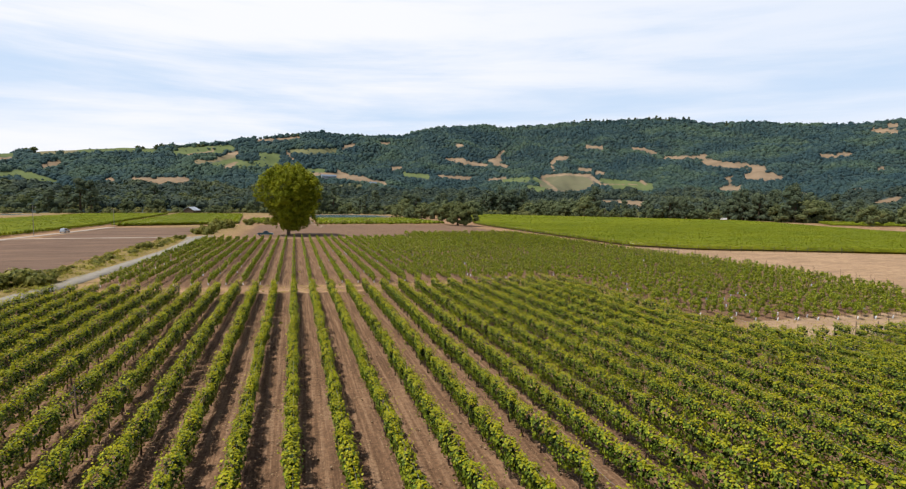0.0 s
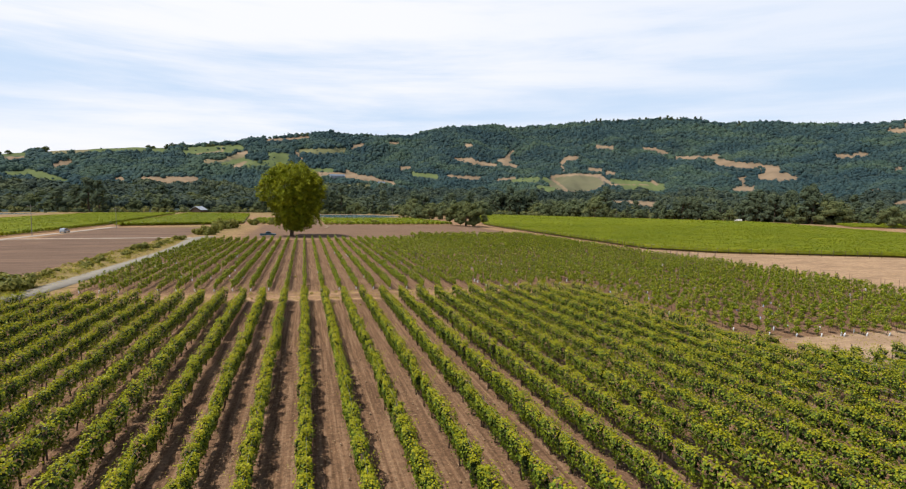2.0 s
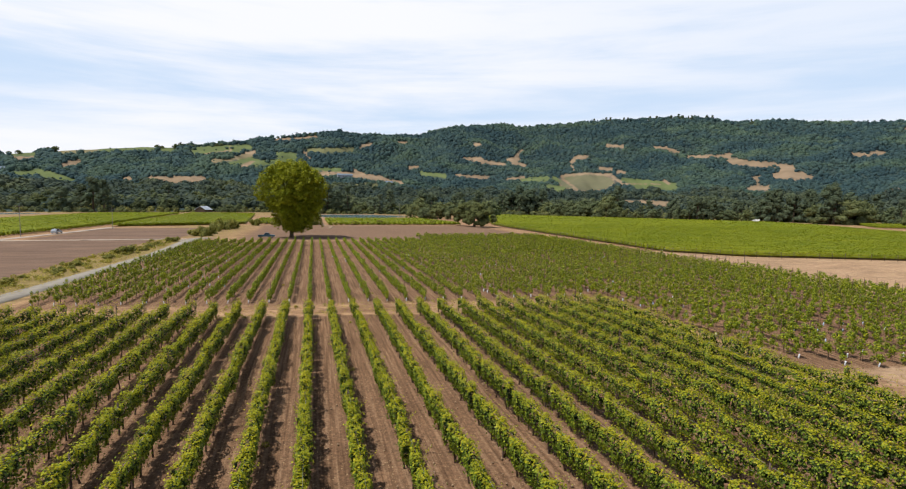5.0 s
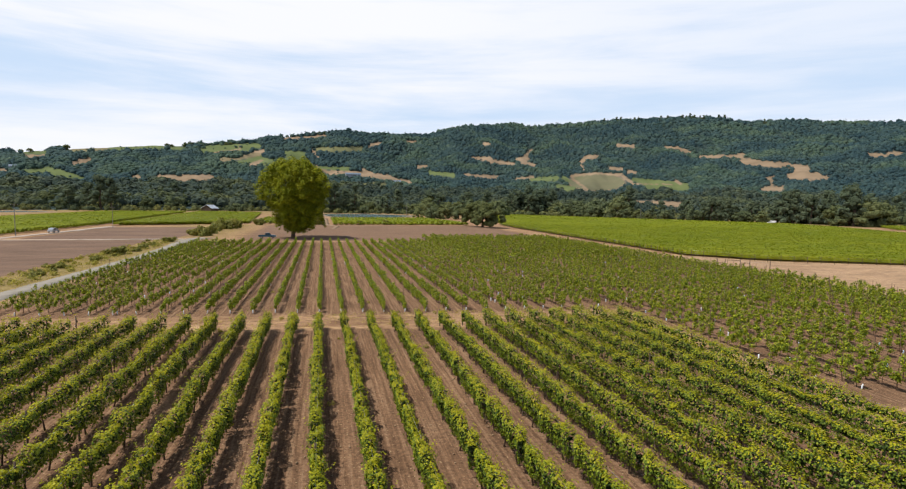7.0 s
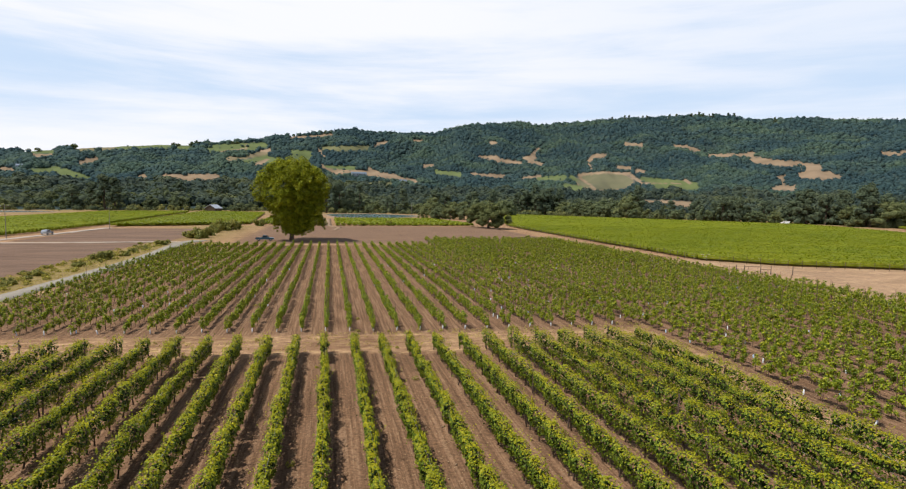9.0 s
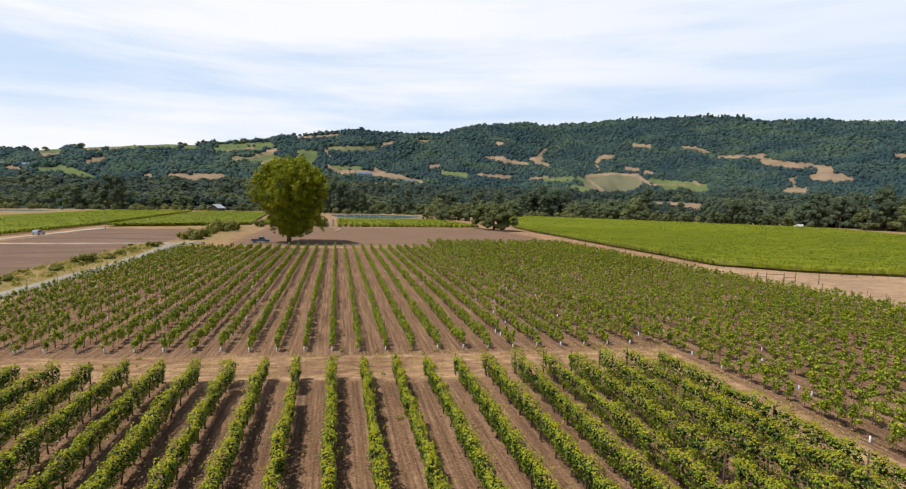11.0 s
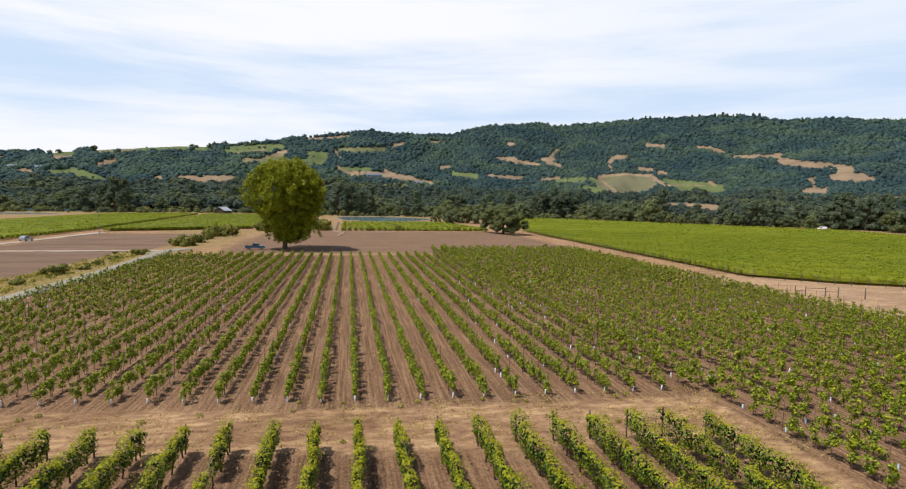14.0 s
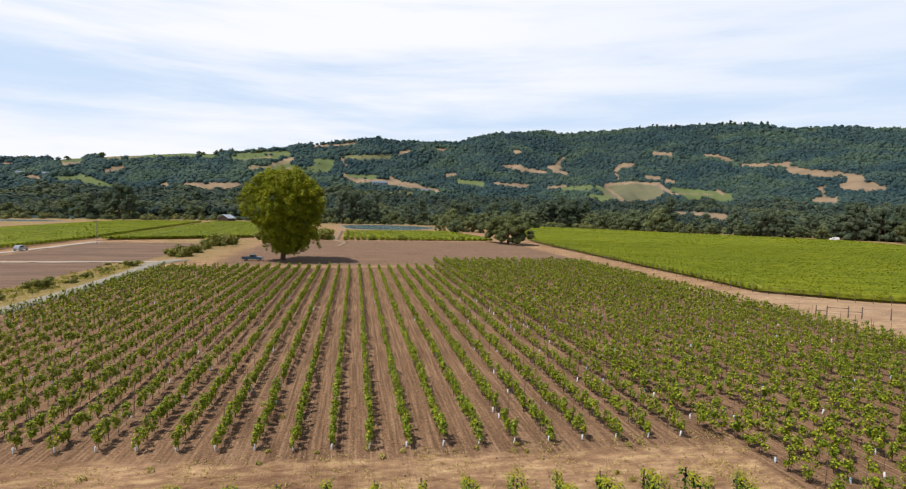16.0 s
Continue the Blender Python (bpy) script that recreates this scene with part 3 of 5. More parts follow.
def mature_row(i, y0, y1, label):
    x, length = row_x(i), y1 - y0
    rng = np.random.default_rng(1000 + i + int(y1))
    thing = tagged(new("vine_row"), label, "vine row", "mature vine rows")
    thing.empty_display_size = 0.3
    thing.matrix_basis = pose(x, y0, float(lie(x, 30.0)) if i > 9 else 0)
    a, b = 22.0, 48.0                        # the stretch built vine by vine
    single = -10 <= i <= 1
    leafy, size = (260, 0.14) if i < -14 else (330, 0.122) if i < -10 else (400, 0.112) if i < 9 else (430, 0.108) if i < 18 else (300, 0.126)
    spans = [(y0, 9.0, 30, 0.34), (9.0, y1, leafy, size)]
    if single:
        spans = [(y0, 12.0, 30, 0.34), (12.0, a, 240, 0.15), (b, y1, 400, 0.115)]
        for k in range(int((b - a) / 2)):
            fol, tr = VINES[rng.integers(len(VINES))]
            flip = rng.integers(2)
            vine = child("grapevine", tr, thing, pose(rng.normal(0, 0.04), a + 2 * k - y0 + 2 * flip, 0, 0, 0, 180 * flip))
            tagged(child("foliage", fol, vine), "", "", "", "stuff")
    vs, kinds = [], []
    for s0, s1, per, size in spans:
        if s1 - s0 > 1:
            v, f, kind = canopy(rng, s1 - s0, per, 0.42 if i < -9 else 0.52, 1.92 if i < -8 or 2 < i < 10 else 1.84, 0.94 if i < -9 else 0.78 if i < -4 else 0.68 if i < 2 else 0.8 if i < 9 else 0.8, size, 0.04 if i < 4 else 0.09 if i < 9 else 0.3, 0.05, 1.0 if i < 3 else 1.3)
            v[:, 1] += s0 - y0
            vs.append((v, f))
            kinds.append(kind)
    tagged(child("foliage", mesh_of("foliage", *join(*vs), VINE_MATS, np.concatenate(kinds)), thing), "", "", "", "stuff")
    ty = np.concatenate([np.arange(s0 - y0 + 1, s1 - y0, 2.0) for s0, s1, _, _ in spans])
    tagged(child("trunk", mesh_of("trunk", *trunk_sticks(rng, ty, 0.8, 0.04), [M_TRUNK]), thing), "", "", "", "stuff")
    for k, py in enumerate(np.arange(length - 0.15, max(0, 12 - y0), -6.0)):
        child("post", POST, thing, pose(0, py, 0, rng.normal(0, 1.5), rng.normal(0, 1.5), 0))
    wire(thing, "wire", length, 0.95, 0.008, M_WIRE)
    wire(thing, "wire", length, 1.6, 0.008, M_WIRE, 0.05)
    wire(thing, "drip_hose", length, 0.5, 0.014, M_HOSE)


LUSH = "trellised row of mature green grapevines on bare tilled soil"
for i in range(-22, 10):
    mature_row(i, -20.0, near_end(row_x(i)) - max(0, -20 - i) * 8, LUSH)
for i in range(10, 34):
    mature_row(i, -20.0, 37.8 - 0.12 * max(0, i - 14) + 0.4 * math.sin(i * 2.3), "patchy row of mature grapevines with gaps between plants")


def young_shape(rng, count, size, long=0.36):
    """One young vine at its stake: a narrow upright tuft with an uneven top, its base at the origin."""
    h = rng.uniform(1.3, 1.75) if long > 0.4 else rng.uniform(1.15, 1.45)
    n_b = rng.integers(5, 8) if long < 0.5 else rng.integers(8, 11)
    cs = np.stack([rng.normal(0, 0.07 if long > 0.5 else 0.13, n_b), rng.uniform(-long, long, n_b), rng.uniform(0.42, h - 0.25, n_b)], 1)
    cs[:2, 1] *= 0.4
    cs[0, 2] = h - 0.15
    w = rng.integers(0, n_b, count)
    d = unit(rng.normal(size=(count, 3)))
    p = cs[w] + d * rng.uniform(0.25, 1.0, (count, 1)) * np.array([0.23, 0.27, 0.34] if long > 0.5 else [0.3, 0.32, 0.28])
    return leaves(rng, p, unit(d + np.array([0, 0, 0.5]) + rng.normal(0, 0.25, (count, 3))), size * rng.uniform(0.7, 1.3, count))


def young_meshes():
    out = []
    for s in range(14):
        rng = np.random.default_rng(300 + s)
        fol = mesh_of("foliage", *young_shape(rng, 320, 0.138, 0.66), [M_YOUNG])
        tr = mesh_of("trunk", *trunk_sticks(rng, np.array([0.0]), 0.65, 0.018), [M_TRUNK])
        out.append((fol, tr))
    return out


YOUNG = young_meshes()
FAR_SHAPES = [young_shape(np.random.default_rng(500 + s), 76, 0.235, 0.74 if s < 10 else 0.46) for s in range(20)]
CLOSE_SHAPES = [young_shape(np.random.default_rng(570 + s), 300, 0.13, 0.46) for s in range(16)]
MID_SHAPES = [young_shape(np.random.default_rng(540 + s), 220, 0.146, 0.74 if s < 10 else 0.46) for s in range(20)]


def young_row(i, y0, y1, label):
    x, length = row_x(i) - 1.2 * max(0, 1 - (i - 11) / 8) * (i > 10), y1 - y0
    rng = np.random.default_rng(3000 + i)
    thing = tagged(new("young_vine_row"), label, "vine row", "young vine rows")
    thing.empty_display_size = 0.3
    thing.matrix_basis = pose(x, y0, 0)
    step = 1.32 if i < 10 else 1.25
    ys = np.arange(0.35, length, step) + rng.normal(0, 0.08, len(np.arange(0.35, length, step)))
    bare = 0.03 if i < 8 else 0.06
    single = -11 <= i <= 9
    vs, tr_y, st, tb = [], [], [], []
    for k, yy in enumerate(ys):
        wy = y0 + yy
        skip = rng.uniform() < bare and k > 0
        sc = rng.uniform(0.9, 1.2) * (0.94 if i < 10 else 1.0 if wy > 100 else 1.12)
        if not skip:
            if single and k < 12:
                fol, tr = YOUNG[rng.integers(len(YOUNG))]
                vine = child("young_grapevine", tr, thing, pose(rng.normal(0, 0.05), yy, float(lie(x, wy)), 0, 0, 180 * rng.integers(2)))
                tagged(child("foliage", fol, vine), "", "", "", "stuff")
            else:
                v, f = (CLOSE_SHAPES if i > 10 and wy < 76 else MID_SHAPES if wy < 118 else FAR_SHAPES)[rng.integers(10) + (0 if i < 10 else 6 if wy < 76 else 10)]
                c = 1 if rng.uniform() < 0.5 else -1
                vs.append((v * np.array([c * sc, c * sc, sc]) + np.array([rng.normal(0, 0.05), yy, lie(x, wy)]), f))
                tr_y.append(yy)
        if k % (3 if i < 8 else 2) == 1:
            st.append(yy + 0.15)
        if (rng.uniform() < (0.025 if i < 5 else 0.06) or skip) and wy < 140:
            tb.append(yy + rng.normal(0, 0.1))
    tagged(child("foliage", mesh_of("foliage", *join(*vs), [M_YOUNG]), thing), "", "", "", "stuff")
    v, f = trunk_sticks(rng, np.array(tr_y), 0.65, 0.02)
    v[:, 2] += lie(x, y0 + v[:, 1])
    tagged(child("trunk", mesh_of("trunk", v, f, [M_TRUNK]), thing), "", "", "", "stuff")
    far_st = [s for s in st if y0 + s >= 120]
    for s in st:
        if y0 + s < 120:
            child("stake", TALL if rng.uniform() < (0.4 if i < 8 else 0.75) else STAKE, thing, pose(0, s, float(lie(x, y0 + s)), rng.normal(0, 2), rng.normal(0, 2), 0))
    if far_st:
        p = np.array([[0, s, -0.05 + lie(x, y0 + s)] for s in far_st])
        tagged(child("stake", mesh_of("stake", *sticks(p, p + np.array([0, 0, 1.55]), 0.028, 0.028, 4), [M_STAKE]), thing), "", "", "", "stuff")
    for s in tb:
        child("grow_tube", TUBE_BLUE if rng.uniform() < 0.65 else TUBE, thing, pose(rng.normal(0, 0.12), s, float(lie(x, y0 + s)), rng.normal(0, 5), rng.normal(0, 5), 0))
    hy = np.linspace(0, length, 24)
    hp = np.stack([np.zeros(24), hy, 0.45 + lie(x, y0 + hy)], 1)
    child("drip_hose", mesh_of("drip_hose", *sticks(hp[:-1], hp[1:], 0.012, 0.012, 3), [M_HOSE]), thing)
    if i != 10:
        child("grow_tube", TUBE, thing, pose(-0.05, 0.05, float(lie(x, y0)), 14, rng.normal(0, 6), 0), "white plastic grow tube at the row's end")


for i in range(-19, 10):
    young_row(i, far_start(row_x(i)), 184.5 if i < 9 else 203, "row of young staked grapevines in bare brown soil")
for i in range(10, 29):
    y0 = 79.3 if i == 10 else float(np.interp(row_x(i), [27.8, 30.3, 33.1, 37.3, 42.2, 48.5, 54, 70], [52, 50.2, 47.6, 46.4, 45.5, 44.3, 43.6, 42]))
    young_row(i, y0, 203, "row of young staked grapevines with white grow tubes")


def vine_carpet(name, label, corners, rows, seg, height, per_m, size, seed, spread=0.9, material=M_FIELD):
    """A vineyard seen from afar: rows of low leafy hedge between the lines corners[0]-corners[1] and corners[3]-corners[2]."""
    rng = np.random.default_rng(seed)
    a, b, c, d = (np.array(p, float) for p in corners)
    vs = []
    for k in range(rows):
        u = (k + 0.5) / rows
        p, q = a + (b - a) * u, d + (c - d) * u
        length = np.hypot(*(q - p))
        m = max(3, int(length / seg) + 1)
        t = np.linspace(0, 1, m)
        e = (q - p) / length
        nv = np.array([-e[1], e[0]])
        cx = p[None] + (q - p)[None] * t[:, None]
        prof = ((-0.75, 0.3), (-0.6, 0.78), (0, 1.0), (0.6, 0.78), (0.75, 0.3))
        pts = []
        for o, h in prof:
            xy = cx + nv[None] * (o * spread + rng.normal(0, 0.1, (m, 1)))
            z = height * h * rng.uniform(0.86, 1.06, m)
            pts.append(np.concatenate([xy, z[:, None]], 1))
        v = np.stack(pts, 1).reshape(-1, 3)
        i = (np.arange(m - 1)[:, None] * 5 + np.arange(4)[None]).ravel()
        vs.append((v, np.stack([i, i + 1, i + 6, i + 5], 1)))
        n = int(length * per_m)
        t = rng.uniform(0, 1, n)
        o = rng.normal(0, 0.55 * spread, n)
        xy = p[None] + (q - p)[None] * t[:, None] + nv[None] * o[:, None]
        z = height * (1.04 - 0.3 * np.minimum(np.abs(o) / spread, 1)) + rng.normal(0, 0.06, n)
        nr = unit(np.stack([rng.normal(0, 0.42, n), rng.normal(0, 0.42, n), np.ones(n)], 1))
        vs.append(leaves(rng, np.concatenate([xy, z[:, None]], 1), nr, size * rng.uniform(0.7, 1.3, n)))
        # leafy faces at the row's ends and along the outer row
        n = 36
        side = rng.choice([0.0, 1.0], n)
        xy = p[None] + (q - p)[None] * side[:, None] + e[None] * ((2 * side - 1) * rng.uniform(-0.2, 0.35, n))[:, None] + nv[None] * rng.uniform(-0.8, 0.8, n)[:, None] * spread
        nr = unit(np.concatenate([e[None] * (2 * side - 1)[:, None], np.full((n, 1), 0.5)], 1) + rng.normal(0, 0.3, (n, 3)))
        vs.append(leaves(rng, np.concatenate([xy, rng.uniform(0.25, 0.95, (n, 1)) * height], 1), nr, size * rng.uniform(0.7, 1.2, n)))
        if k in (0, rows - 1):
            n, out = int(length * 5), -1.0 if k == 0 else 1.0
            xy = p[None] + (q - p)[None] * rng.uniform(0, 1, n)[:, None] + nv[None] * (out * rng.uniform(0.65, 0.95, n))[:, None] * spread
            nr = unit(np.concatenate([np.repeat(nv[None] * out, n, 0), np.full((n, 1), 0.5)], 1) + rng.normal(0, 0.3, (n, 3)))
            vs.append(leaves(rng, np.concatenate([xy, rng.uniform(0.62, 0.98, (n, 1)) * height], 1), nr, size * rng.uniform(0.7, 1.2, n)))
    v, f = join(*vs)
    v[:, 2] += lie(v[:, 0], v[:, 1])
    tagged(new(name, mesh_of(name, v, f, [material])), label, "vineyard", "", "stuff")


vine_carpet("vineyard", "dense bright green vineyard with closed rows", [(87, 148), (94, 326), (282, 250), (262, 70)], 80, 3.0, 1.7, 7.5, 0.46, 1, 1.5)
vine_carpet("vineyard", "dense bright green vineyard with closed rows", [(94, 326), (146, 520), (296, 322), (282, 250)], 80, 7.0, 1.7, 1.2, 0.8, 2, 1.5)
vine_carpet("vineyard", "far green vineyard beyond a ploughed field", [(-6, 302), (68, 305), (58, 384), (-6, 380)], 26, 2.0, 1.6, 3.0, 0.7, 3, 1.2)
vine_carpet("vineyard", "far green vineyard beyond a ploughed field", [(-46, 312), (-12, 304), (-12, 380), (-46, 380)], 11, 2.0, 1.6, 3.0, 0.7, 4, 1.2)
vine_carpet("vineyard", "green vineyard beside a farm track", [(-101, 284), (-48, 312), (-62, 500), (-114, 520)], 24, 4.0, 1.6, 4.0, 0.5, 5, 1.8)
vine_carpet("vineyard", "green vineyard beside a farm track", [(-113, 150), (-107, 290), (-178, 318), (-300, 170)], 56, 4.0, 1.6, 2.4, 0.55, 6)
vine_carpet("vineyard", "green vineyard beside a farm track", [(-107, 290), (-124, 515), (-178, 490), (-178, 318)], 80, 6.0, 1.6, 1.6, 0.7, 7)

vine_carpet("vineyard", "far green vineyard among oaks", [(318, 262), (352, 300), (430, 262), (396, 214)], 24, 4.0, 1.6, 2.0, 0.7, 8)

# ---- hills ----
CX, CY, EYE_Z, R0 = -8.0, 22.0, 14.0, 590.0
FOOT = -math.degrees(math.atan(EYE_Z / R0))
RIDGE_AZ = [-60, -34, -30, -27.6, -24.4, -21, -16, -12.3, -9.4, -6.6, -5.4, -1, 2.4, 5.3, 10.7, 13.7, 19.8, 21.6, 27, 31, 37, 39.7, 41.7, 46, 49.6, 53.7, 56.2, 62, 90]
RIDGE_EL = [2.8, 3.1, 3.15, 3.2, 3.6, 4.05, 4.65, 4.85, 5.15, 5.5, 5.8, 6.35, 6.8, 6.5, 6.65, 7.5, 7.9, 7.6, 7.9, 8.1, 8.1, 7.95, 7.4, 7.4, 6.9, 6.7, 6.8, 6.4, 5]


def ridge(az):
    e = np.interp(az, RIDGE_AZ, RIDGE_EL) + np.interp(az, [-13, -5, 0], [0.0, 0.12, 0.2])
    r = np.interp(az, [-40, -8, 8, 25, 60], [1350, 1500, 1900, 2400, 2300])
    return e, r


def hill_el(az, r):
    """How high the slope at azimuth az and range r stands over the eye, in degrees: spurs and hollows below one crest."""
    e, rr = ridge(az)
    u = np.log(np.maximum(r, 1) / R0) / np.log(rr / R0)
    el = FOOT + (e - FOOT) * np.clip(u, 0, 1)
    bend = az + 2.2 * np.sin(u * 5 + az * 0.13)
    lump = 0.4 * np.sin(bend * 0.55 + 3 * u) * np.sin(u * 9 + az * 0.21) + 0.34 * np.sin(bend * 1.1 + 1 + 5 * u) * np.sin(u * 15 - az * 0.4) + 0.1 * np.sin(bend * 2.7) * np.sin(u * 31 + az)
    return el + lump * np.clip(u * 3, 0, 1) * np.clip((1 - u) * 4, 0, 1), u


def hill_z(az, r):
    el, u = hill_el(az, r)
    z = EYE_Z + r * np.tan(np.radians(el))
    return np.where(u > 1, z - (r - ridge(az)[1]) * 0.35, z)


def range_at(az, el):
    """The nearest range at which the slope reaches the height el."""
    r = R0 * (float(ridge(az)[1]) / R0) ** np.linspace(0, 1, 400)
    high = hill_el(np.full(400, az), r)[0] >= el
    return float(r[np.argmax(high)]) if high.any() else float(r[-1])


def polar(az, r):
    a = np.radians(az)
    return CX + r * np.sin(a), CY + r * np.cos(a)


# clearings among the woods, as tapering strips: azimuth and height of both ends, half widths (degrees), dry (0) to green (1)
WEST_CREST = [(-27.1, 2.02, -26.3, 1.92, 0.17, 0.17, 0), (-25.5, 3.48, -23.5, 3.61, 0.17, 0.17, 1), (-24.9, 3.14, -23.6, 3.27, 0.17, 0.14, 0), (-25.2, 1.83, -23.3, 2.11, 0.22, 0.28, 1),
              (-23.3, 2.06, -21.9, 1.83, 0.28, 0.11, 1), (-23.2, 1.63, -21.1, 1.56, 0.17, 0.22, 1), (-21.7, 2.74, -20.6, 3.09, 0.17, 0.28, 0), (-22.1, 3.85, -19.1, 4.25, 0.17, 0.22, 0.5),
              (-19.1, 4.25, -15.4, 4.58, 0.22, 0.28, 1), (-15.4, 4.53, -13.0, 4.56, 0.22, 0.17, 1), (-15.3, 1.77, -10.8, 1.75, 0.28, 0.45, 0), (-17.4, 1.80, -16.7, 1.77, 0.11, 0.11, 0),
              (-23.9, 0.33, -23.1, 0.40, 0.17, 0.17, 0), (-28.8, 2.89, -28.1, 2.98, 0.17, 0.17, 0)]
TERRACES = [(-11.3, 4.60, -7.3, 4.97, 0.34, 0.45, 1), (-6.9, 5.21, -6.2, 5.19, 0.28, 0.22, 1), (-10.3, 4.32, -8.1, 4.70, 0.07, 0.07, 0), (-8.1, 4.70, -8.0, 5.16, 0.06, 0.06, 0),
            (-9.7, 3.68, -6.3, 4.34, 0.22, 0.22, 0.3), (-6.8, 4.54, -5.8, 4.70, 0.14, 0.11, 0), (-8.2, 3.41, -5.7, 4.13, 0.22, 0.34, 1), (-6.0, 3.49, -4.1, 3.80, 0.28, 0.34, 1),
            (-3.6, 4.51, -2.2, 4.39, 0.34, 0.45, 1), (-4.1, 3.68, -2.4, 3.86, 0.34, 0.34, 1), (-7.1, 3.28, -6.1, 3.78, 0.20, 0.22, 0), (-3.8, 6.05, -1.5, 6.21, 0.14, 0.17, 0),
            (-1.5, 6.21, 0.2, 6.51, 0.17, 0.17, 0), (-0.6, 5.08, 3.8, 5.29, 0.22, 0.28, 0.7)]
SADDLE = [(-1.2, 5.06, -0.6, 4.27, 0.11, 0.11, 0), (4.6, 5.67, 5.7, 5.94, 0.14, 0.11, 0), (-0.9, 3.43, 0.0, 2.82, 0.11, 0.11, 0), (-0.5, 3.21, 2.4, 3.17, 0.17, 0.22, 1),
          (0.2, 2.76, 4.7, 2.69, 0.22, 0.34, 0), (4.7, 2.57, 7.0, 2.38, 0.34, 0.22, 0), (7.1, 2.26, 9.0, 1.93, 0.17, 0.11, 0), (3.8, 1.59, 6.2, 1.64, 0.17, 0.22, 0.7),
          (3.9, 3.21, 4.4, 2.93, 0.11, 0.17, 0), (8.6, 6.13, 9.5, 6.15, 0.11, 0.11, 0), (9.7, 3.58, 10.7, 3.66, 0.11, 0.11, 0), (11.0, 3.00, 13.5, 2.74, 0.22, 0.22, 1),
          (16.7, 6.08, 17.3, 6.09, 0.10, 0.10, 0), (14.7, 2.82, 18.0, 2.61, 0.11, 0.20, 0)]
MEADOWS = [(15.5, 4.64, 17.4, 4.48, 0.14, 0.28, 0), (17.4, 4.30, 19.9, 4.02, 0.22, 0.14, 0), (20.2, 4.50, 21.3, 4.68, 0.17, 0.28, 0), (21.1, 4.98, 21.7, 5.45, 0.22, 0.11, 0),
           (20.8, 4.20, 22.1, 3.91, 0.22, 0.11, 0), (26.7, 4.27, 27.4, 4.68, 0.17, 0.22, 0), (27.4, 4.74, 28.5, 4.79, 0.22, 0.17, 0), (26.8, 3.92, 27.1, 3.57, 0.09, 0.09, 0),
           (29.7, 3.62, 30.9, 3.51, 0.14, 0.14, 0), (31.5, 3.27, 32.2, 3.16, 0.17, 0.17, 0), (30.4, 5.91, 31.9, 5.77, 0.12, 0.16, 0), (34.9, 5.60, 36.1, 5.57, 0.14, 0.14, 0),
           (36.2, 5.41, 37.2, 5.11, 0.14, 0.08, 0), (32.4, 0.17, 36.4, -0.17, 0.17, 0.45, 0)]
KNOLL = [(20.2, 2.46, 22.0, 2.66, 0.08, 0.11, 0), (21.7, 2.41, 24.4, 2.55, 0.17, 0.28, 1), (25.0, 2.62, 25.6, 2.27, 0.22, 0.22, 1), (24.4, 1.72, 26.1, 1.38, 0.22, 0.34, 1),
         (25.8, 2.80, 28.4, 3.04, 0.11, 0.11, 0), (28.4, 3.04, 30.8, 2.93, 0.11, 0.14, 0), (30.8, 2.93, 32.0, 2.01, 0.17, 0.14, 0), (26.0, 2.50, 27.6, 1.33, 0.11, 0.11, 0),
         (32.0, 2.47, 33.7, 2.02, 0.17, 0.45, 1), (33.7, 1.96, 36.9, 1.74, 0.56, 0.39, 1), (32.2, 2.01, 36.3, 1.97, 0.04, 0.04, 0), (36.0, 2.36, 36.4, 2.02, 0.11, 0.11, 0)]
EAST_MEADOW = [(38.0, 4.66, 41.2, 4.64, 0.14, 0.14, 0), (41.1, 4.64, 41.6, 4.68, 0.20, 0.28, 0), (41.8, 4.20, 43.1, 3.96, 0.28, 0.28, 0), (43.1, 3.96, 45.3, 3.70, 0.28, 0.28, 0),
               (45.3, 3.50, 46.6, 3.27, 0.34, 0.45, 0), (45.6, 2.83, 47.5, 2.66, 0.34, 0.39, 0), (47.4, 2.86, 48.3, 2.55, 0.22, 0.11, 0), (43.8, 2.54, 44.3, 2.64, 0.09, 0.14, 0),
               (44.1, 2.38, 44.2, 1.86, 0.11, 0.17, 0), (43.6, 1.60, 45.0, 1.60, 0.20, 0.22, 0), (51.2, 4.45, 52.1, 4.32, 0.20, 0.17, 0), (52.3, 4.50, 53.2, 4.46, 0.14, 0.11, 0),
               (49.4, 1.01, 50.4, 1.02, 0.14, 0.14, 0)]
FAR_EAST = [(54.5, 6.38, 56.0, 6.13, 0.20, 0.20, 0), (55.5, 6.72, 56.0, 6.68, 0.11, 0.11, 0), (55.8, 0.24, 57.1, 0.48, 0.17, 0.34, 0), (53.7, 1.20, 54.5, 1.39, 0.09, 0.11, 0),
            (55.4, 3.18, 55.6, 3.18, 0.11, 0.11, 0)]
CLEAR = WEST_CREST + TERRACES + SADDLE + MEADOWS + KNOLL + EAST_MEADOW + FAR_EAST


